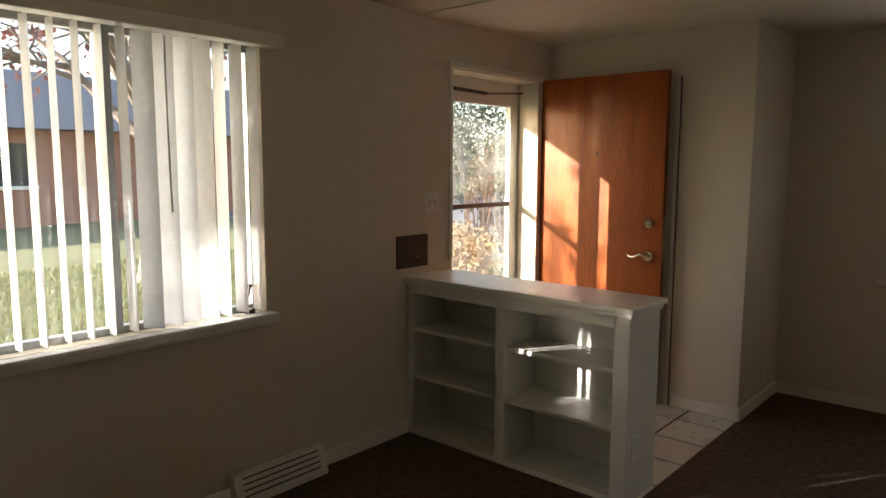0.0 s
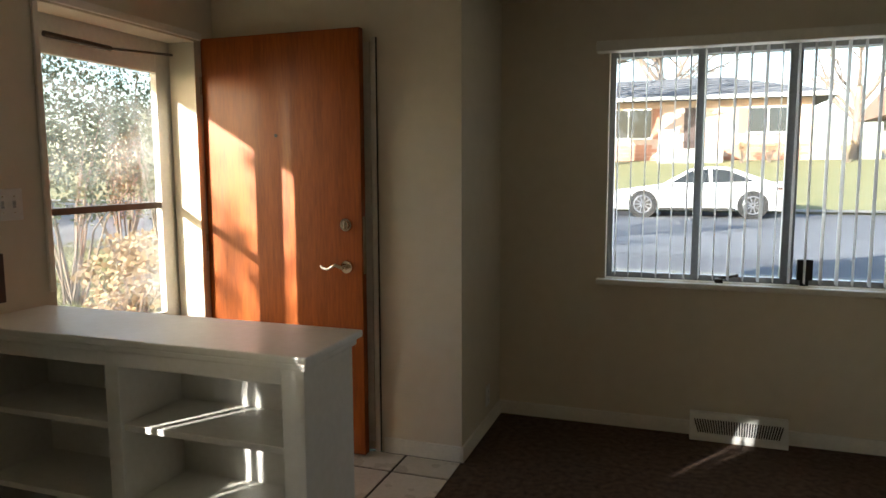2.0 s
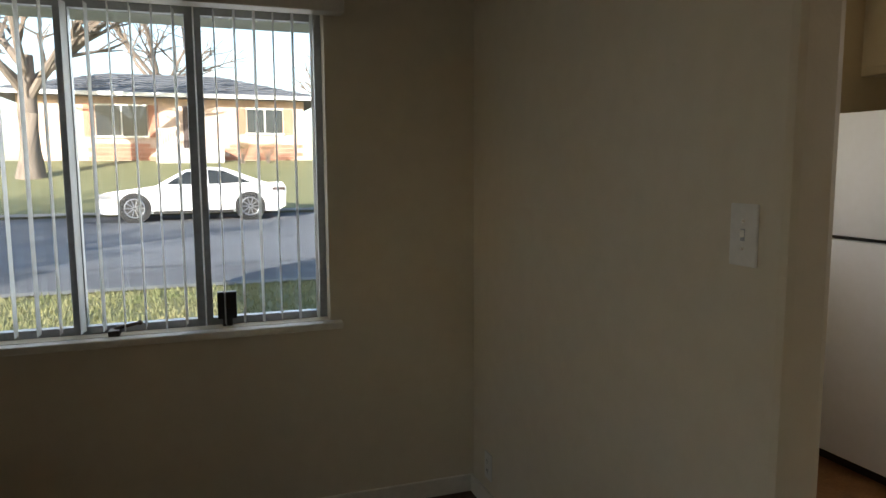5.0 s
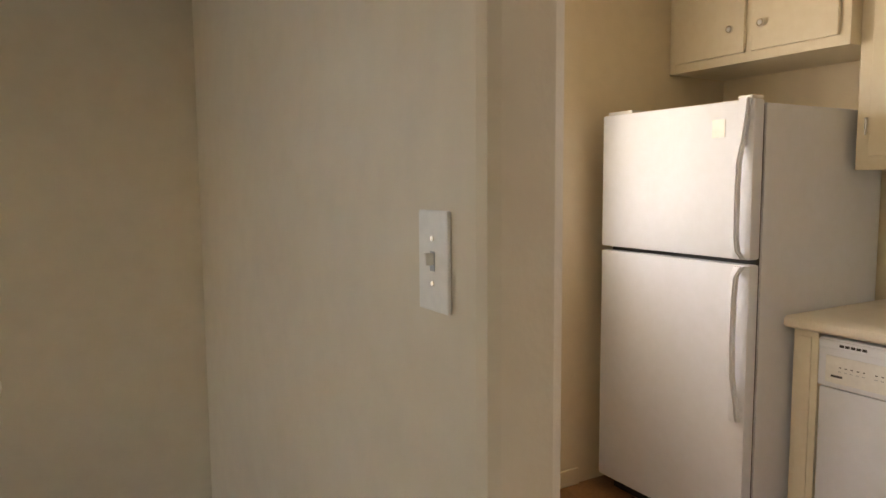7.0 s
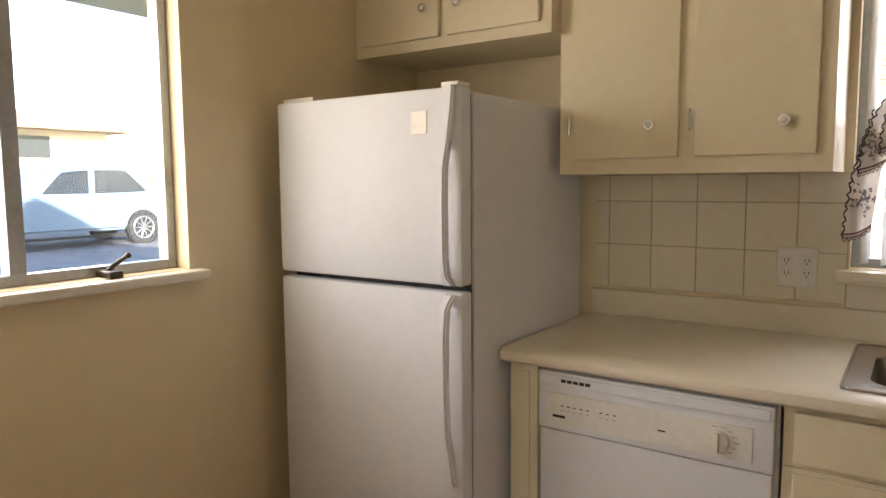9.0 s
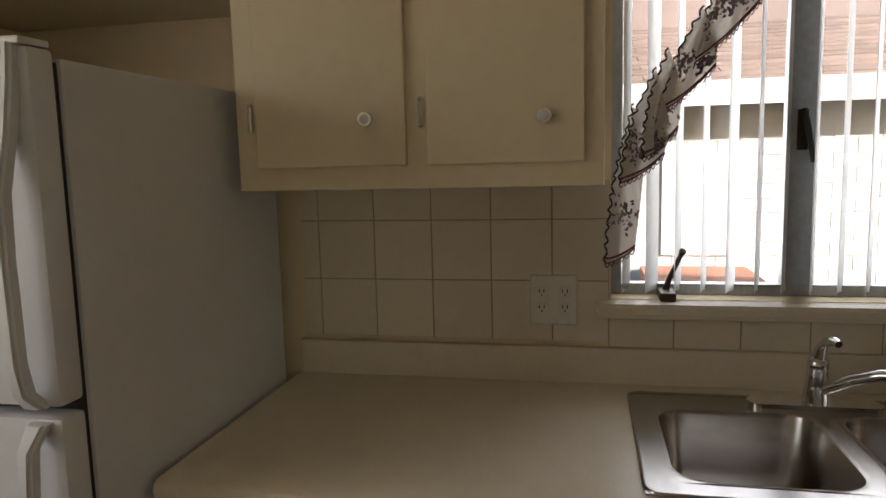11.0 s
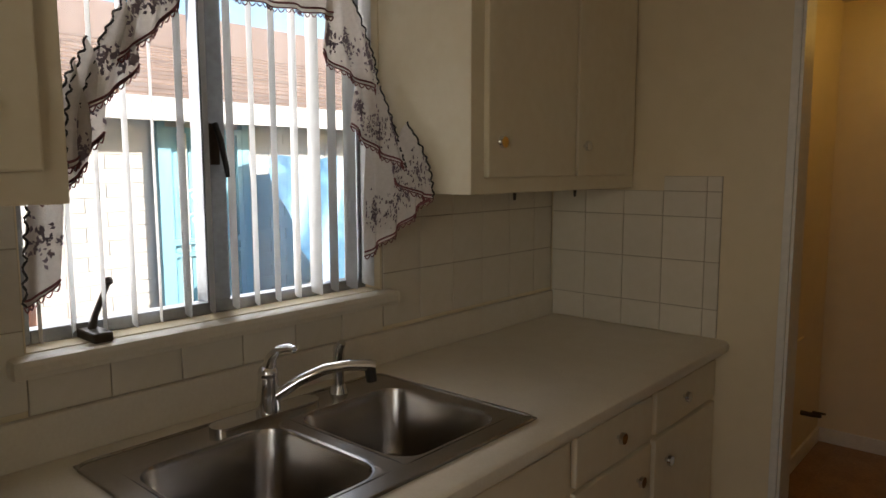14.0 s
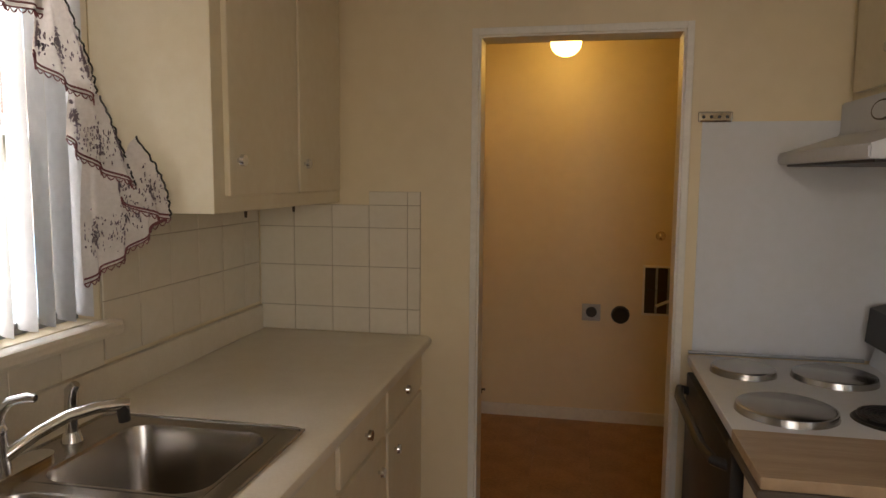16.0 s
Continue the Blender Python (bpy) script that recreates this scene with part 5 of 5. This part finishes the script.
# low house to the side
t = thing("low_house", (15, 42, HZ), "low tan house with a brown roof and carport", "house")
part("wall", box(B(), 10.5, 22, 40, 48, HZ - 0.4, HZ + 2.4), STUCCO, t)
part("roof", prism(B(), [(38.6, HZ + 2.3), (49, HZ + 2.3), (49, HZ + 2.5), (44, HZ + 3.6), (38.6, HZ + 2.55)], "x", 9.4, 23), REDSHING, t)
part("garage_door", box(B(), 12, 15, 39.95, 39.999, HZ - 0.2, HZ + 2.0), CONC, t)
part("window", box(B(), 17, 19, 39.95, 39.999, HZ + 0.9, HZ + 2.0), TINT, t)


def wheel(parent, x, y, z, r, side):
    w = part("wheel", cyl(B(), (x, y - 0.1, z), (x, y + 0.1, z), r, r, 28), RUBBER, parent, "", True)
    yo = y + side * 0.102
    bm = cyl(B(), (x, yo - 0.004, z), (x, yo + 0.004, z), r * 0.70, r * 0.70, 24)
    part("dish", bm, DARK, w)
    bm = B()
    for k in range(10):
        a = 6.28 * k / 10
        tube(bm, [(x + 0.03 * math.cos(a), yo + side * 0.008, z + 0.03 * math.sin(a)), (x + r * 0.66 * math.cos(a), yo + side * 0.008, z + r * 0.66 * math.sin(a))], 0.014, 5)
    pts = [(x + r * 0.68 * math.cos(a), yo + side * 0.006, z + r * 0.68 * math.sin(a)) for a in [6.2832 * k / 24 for k in range(25)]]
    tube(bm, pts, 0.018, 6)
    part("rim", bm, RIM, w, "", True)


def car(name, x, y, z, L, W, prof, cabin, glass, wheels, r, paint, label, lamp_y):
    """A car seen from its side, nose to -x. prof and cabin: side outlines from nose to tail."""
    t = thing(name, (x, y, z), label, "car")
    bm = prism(B(), [(x + u, z + v) for u, v in prof], "y", y - W / 2, y + W / 2)
    bmesh.ops.bevel(bm, geom=[e for e in bm.edges if abs(e.verts[0].co.y - e.verts[1].co.y) < 0.01], offset=0.07, segments=3, affect="EDGES")
    part("body", bm, paint, t, "", True)
    bm = prism(B(), [(x + u, z + v) for u, v in cabin], "y", y - W / 2 + 0.10, y + W / 2 - 0.10)
    bmesh.ops.bevel(bm, geom=bm.edges[:], offset=0.05, segments=3, affect="EDGES")
    part("roof", bm, paint, t, "", True)
    for g in glass:
        part("side_window", prism(B(), [(x + u, z + v) for u, v in g], "y", y - W / 2 + 0.085, y - W / 2 + 0.105), TINT, t)
    for u in wheels:
        part("wheel_arch", cyl(B(), (x + u, y - W / 2 - 0.004, z + r), (x + u, y - W / 2 + 0.12, z + r), r * 1.13, r * 1.13, 28), DARK, t)
        wheel(t, x + u, y - W / 2 + 0.08, z + r, r, -1)
        wheel(t, x + u, y + W / 2 - 0.08, z + r, r, 1)
    part("door_seam", box(B(), x + lamp_y, x + lamp_y + 0.012, y - W / 2 - 0.003, y - W / 2 + 0.01, z + 0.3, z + 0.85), DARK, t)
    part("door_handle", box(B(), x + lamp_y - 0.2, x + lamp_y - 0.04, y - W / 2 - 0.02, y - W / 2, z + 0.78, z + 0.81), RIM, t)
    part("headlight", box(B(), x - L / 2 + 0.06, x - L / 2 + 0.45, y - W / 2 - 0.004, y - W / 2 + 0.2, z + 0.62, z + 0.74, 0.02), RIM, t)
    part("tail_light", box(B(), x + L / 2 - 0.40, x + L / 2 - 0.05, y - W / 2 - 0.004, y - W / 2 + 0.2, z + 0.78, z + 0.88, 0.02), DULLRED, t)
    part("sill", box(B(), x + wheels[0] + 0.45, x + wheels[1] - 0.45, y - W / 2 - 0.006, y - W / 2 + 0.02, z + 0.2, z + 0.27), DARK, t)


cz = ground_z(0, 23.3) + 0.012
car("white_sedan", 0.05, 23.3, cz, 4.9, 1.84,
    [(-2.45, 0.28), (-2.44, 0.62), (-2.2, 0.78), (-1.3, 0.90), (-0.9, 0.95), (1.7, 1.0), (2.35, 1.02), (2.45, 0.85), (2.42, 0.35), (2.2, 0.22), (-2.2, 0.2)],
    [(-1.05, 0.90), (-0.25, 1.36), (0.3, 1.44), (0.8, 1.42), (1.95, 1.0), (1.6, 0.9)],
    [[(-0.72, 0.98), (-0.2, 1.30), (0.26, 1.37), (0.30, 0.98)], [(0.38, 0.98), (0.36, 1.37), (0.78, 1.34), (1.50, 1.02)]], (-1.5, 1.45), 0.36, CARPAINT, "white sedan with dark alloy wheels parked at the kerb", 0.34)
tz = ground_z(6, 20) + 0.012
car("blue_utility_vehicle", 9.4, 20.0, tz, 5.2, 1.9,
    [(-2.6, 0.45), (-2.6, 1.05), (-1.0, 1.15), (2.5, 1.15), (2.6, 1.0), (2.6, 0.45), (2.3, 0.35), (-2.3, 0.35)],
    [(-1.0, 1.1), (-0.35, 1.78), (0.2, 1.86), (1.4, 1.86), (2.3, 1.2), (2.3, 1.1)],
    [[(-0.7, 1.22), (-0.25, 1.70), (0.35, 1.76), (0.35, 1.22)], [(0.5, 1.22), (0.5, 1.76), (1.25, 1.76), (1.8, 1.25)]], (-1.6, 1.6), 0.38, TRUCKPAINT, "blue-grey sport utility vehicle parked outside", 0.42)

# neighbour's house beyond the sink window
t = thing("neighbour_house", (9.5, 0.5, -0.3), "neighbouring house of painted brick with a brown shingle roof", "house")
NX = 9.0
part("wall", box(B(), NX, NX + 6, -8, 9, -0.4, 2.03), STUCCO, t)
part("roof", prism(B(), [(NX - 0.45, 1.98), (NX + 6, 1.98), (NX + 6, 4.4), (NX - 0.45, 2.10)], "y", -8.6, 9.6), REDSHING, t)
part("fascia", box(B(), NX - 0.50, NX - 0.452, -8.6, 9.6, 1.93, 2.14), TRIM, t)
me = mesh_of("shingle_course", box(B(), -0.10, 0.10, -0.75, 0.75, -0.008, 0.012), REDSHING)
r = random.Random(3)
for k in range(14):
    for j in range(9):
        px = NX - 0.35 + k * 0.2
        piece("shingle", me, t, pose(px, -4.4 + j * 1.51 + (0.7 if k % 2 else 0), 2.10 + (px - NX + 0.45) * 0.3566 + 0.012, 0, -17 + r.uniform(-1, 1), 0))
me = mesh_of("brick", box(B(), -0.012, 0.012, -0.195, 0.195, -0.062, 0.062), STUCCO)
for k in range(16):
    for j in range(18):
        y, z = -2.4 + j * 0.4 + (0.2 if k % 2 else 0), -0.2 + k * 0.135
        if not (-0.35 < y < 0.75 and z < 1.98) and z < 1.95:
            piece("brick", me, t, pose(NX - 0.001, y, z))
d = part("security_door", box(B(), NX - 0.03, NX - 0.002, -0.20, 0.62, -0.15, 1.88), BLUEDOOR, t, "pale blue door behind a security grille")
bm = B()
for a in ((-0.22, -0.16, -0.15, 1.9), (0.58, 0.64, -0.15, 1.9), (-0.16, 0.58, 1.84, 1.9), (-0.16, 0.58, 0.72, 0.78), (-0.16, 0.58, 0.60, 0.64), (-0.16, 0.58, -0.15, -0.05)):
    box(bm, NX - 0.085, NX - 0.05, a[0], a[1], a[2], a[3])
part("grille_frame", bm, BLUEDOOR, d)
for k in range(8):
    y = -0.10 + k * 0.085
    part("grille_bar", box(B(), NX - 0.072, NX - 0.06, y, y + 0.014, -0.05, 1.84), TRIM, d)
for y in (0.06, 0.36):
    for z in (0.98, 1.22):
        pts = [(NX - 0.078, y + (0.07 - 0.008 * a) * math.cos(a), z + (0.07 - 0.008 * a) * math.sin(a)) for a in [k * 0.4 for k in range(19)]]
        part("scroll", tube(B(), pts, 0.007, 5), TRIM, d)
bm = B()
box(bm, NX - 0.09, NX - 0.002, -0.30, -0.22, -0.2, 1.95)
box(bm, NX - 0.09, NX - 0.002, 0.64, 0.72, -0.2, 1.95)
part("door_casing", bm, BLUEDOOR, t)
part("brick_planter", box(B(), NX - 0.9, NX - 0.1, 2.15, 3.1, -0.3, 0.45), BRICK, t)
part("lattice", box(B(), NX - 0.05, NX - 0.013, 2.2, 2.9, 0.55, 1.5), TRIM, t)
t = thing("blue_tarp", (8.4, -0.9, -0.28), "draped bright blue plastic tarp", "tarp")
bm = B()
N = 18
g = [[bm.verts.new((8.75 - 0.9 * (j / N) + 0.05 * math.sin(i * 1.3 + j), -0.42 - 1.9 * i / N - 0.35 * (j / N) * (1 - i / N), 1.6 - 1.88 * (j / N) ** 0.8 + 0.04 * math.sin(i * 0.9) * (1 - j / N))) for j in range(N + 1)] for i in range(N + 1)]
for i in range(N):
    for j in range(N):
        bm.faces.new((g[i][j], g[i + 1][j], g[i + 1][j + 1], g[i][j + 1]))
bmesh.ops.solidify(bm, geom=bm.faces[:], thickness=0.004)
part("sheet", bm, TARP, t, "", True)
# houses west of the lot
t = thing("brick_bungalow", (-24, 8, -0.3), "dark red brick bungalow behind the trees", "house")
part("wall", box(B(), -30, -22, -2, 16, -0.4, 2.6), BRICK, t)
part("roof", prism(B(), [(-31, 2.5), (-21.2, 2.5), (-26, 4.6)], "y", -3, 17), SHINGLE, t)
for y in (1, 6, 11):
    w = part("window", box(B(), -22.0, -21.95, y, y + 1.6, 0.9, 2.1), TINT, t)
    part("sill", box(B(), -22.0, -21.88, y - 0.1, y + 1.7, 0.8, 0.9), TRIM, w)

# ---- floor and wall tiles ----
me = mesh_of("tile", box(B(), -0.1445, 0.1445, -0.1445, 0.1445, -0.008, 0.0), TILE)
for i in range(5):
    for j in range(5):
        x, y = -1.63 + 0.152 - 0.305 * i + 0.0, 3.995 - 0.152 - 0.61 + 0.305 * j
        x0, x1, y0, y1 = max(x - 0.1445, WX + 0.002), min(x + 0.1445, -1.346), max(y - 0.1445, 3.21), min(y + 0.1445, 4.492)
        if x1 - x0 < 0.03 or y1 - y0 < 0.03:
            continue
        if x1 - x0 > 0.29 and y1 - y0 > 0.29:
            piece("tile", me, entry, pose(x, y, 0.0))
        else:
            o = part("tile", box(B(), x0, x1, y0, y1, -0.010, 0.0), TILE, entry)
me = mesh_of("tile", box(B(), -0.1522, 0.1522, -0.1522, 0.1522, -0.004, 0.0), VINYL)
for i in range(8):
    for j in range(18):
        piece("tile", me, kfloor, pose(1.43 + 0.305 * i, 0.05 + 0.305 * j, 0.0))


def wall_tiles(name, axis, at, cells, label):
    """Wall tiles set on a grout bed. cells: (u0, u1, z0, z1)."""
    u0, u1 = min(c[0] for c in cells), max(c[1] for c in cells)
    t = thing(name, (at, (u0 + u1) / 2, 1.0) if axis == "x" else ((u0 + u1) / 2, at, 1.0), label, "tiles", kind="structure")
    bm = B()
    cache = {}
    for c in cells:
        if axis == "x":
            box(bm, at - 0.005, at - 0.0005, c[0], c[1], c[2], c[3])
        else:
            box(bm, c[0], c[1], at + 0.0005, at + 0.005, c[2], c[3])
    part("grout_bed", bm, WGROUT, t)
    for a, b, c, d in cells:
        key = (round(b - a, 3), round(d - c, 3))
        if key not in cache:
            w, h = key[0] / 2 - 0.0014, key[1] / 2 - 0.0014
            cache[key] = mesh_of("tile", box(B(), -0.004, 0.004, -w, w, -h, h, 0.0012) if axis == "x" else box(B(), -w, w, -0.004, 0.004, -h, h, 0.0012), WTILE)
        piece("tile", cache[key], t, pose(at - 0.005, (a + b) / 2, (c + d) / 2) if axis == "x" else pose((a + b) / 2, at + 0.005, (c + d) / 2))


rowsz = [(1.003, 1.015), (1.015, 1.177), (1.177, 1.339), (1.339, 1.436)]
cells = []
edges = [4.385, 4.333, 4.172, 4.011, 3.850, 3.690, 3.545]
for z0, z1 in rowsz[1:]:
    for b, a in zip(edges, edges[1:]):
        cells.append((a, b, z0, z1))
ye = 3.545
while ye > 2.60:
    a = max(ye - 0.161, 2.575)
    cells.append((a, ye, 1.003, 1.094))
    ye = a
ye = 2.575
while ye > PY + 0.02:
    a = max(ye - 0.161, PY + 0.012)
    for z0, z1 in rowsz[1:]:
        cells.append((a, ye, z0, min(z1, 1.42)))
    ye = a
wall_tiles("wall_tiles_sink", "x", KX, cells, "glossy cream square wall tiles over the counter")
cells = []
xe = [KX - 0.012, 3.692, 3.534, 3.383, 3.230, 3.180]
for z0, z1 in ((0.908, 1.007), (1.007, 1.170), (1.170, 1.322), (1.322, 1.410), (1.410, 1.462)):
    for b, a in zip(xe, xe[1:]):
        if not (z1 > 1.42 and b > 3.5):
            cells.append((a, b, z0, z1))
wall_tiles("wall_tiles_corner", "y", PY, cells, "glossy cream square wall tiles with narrow border tiles")
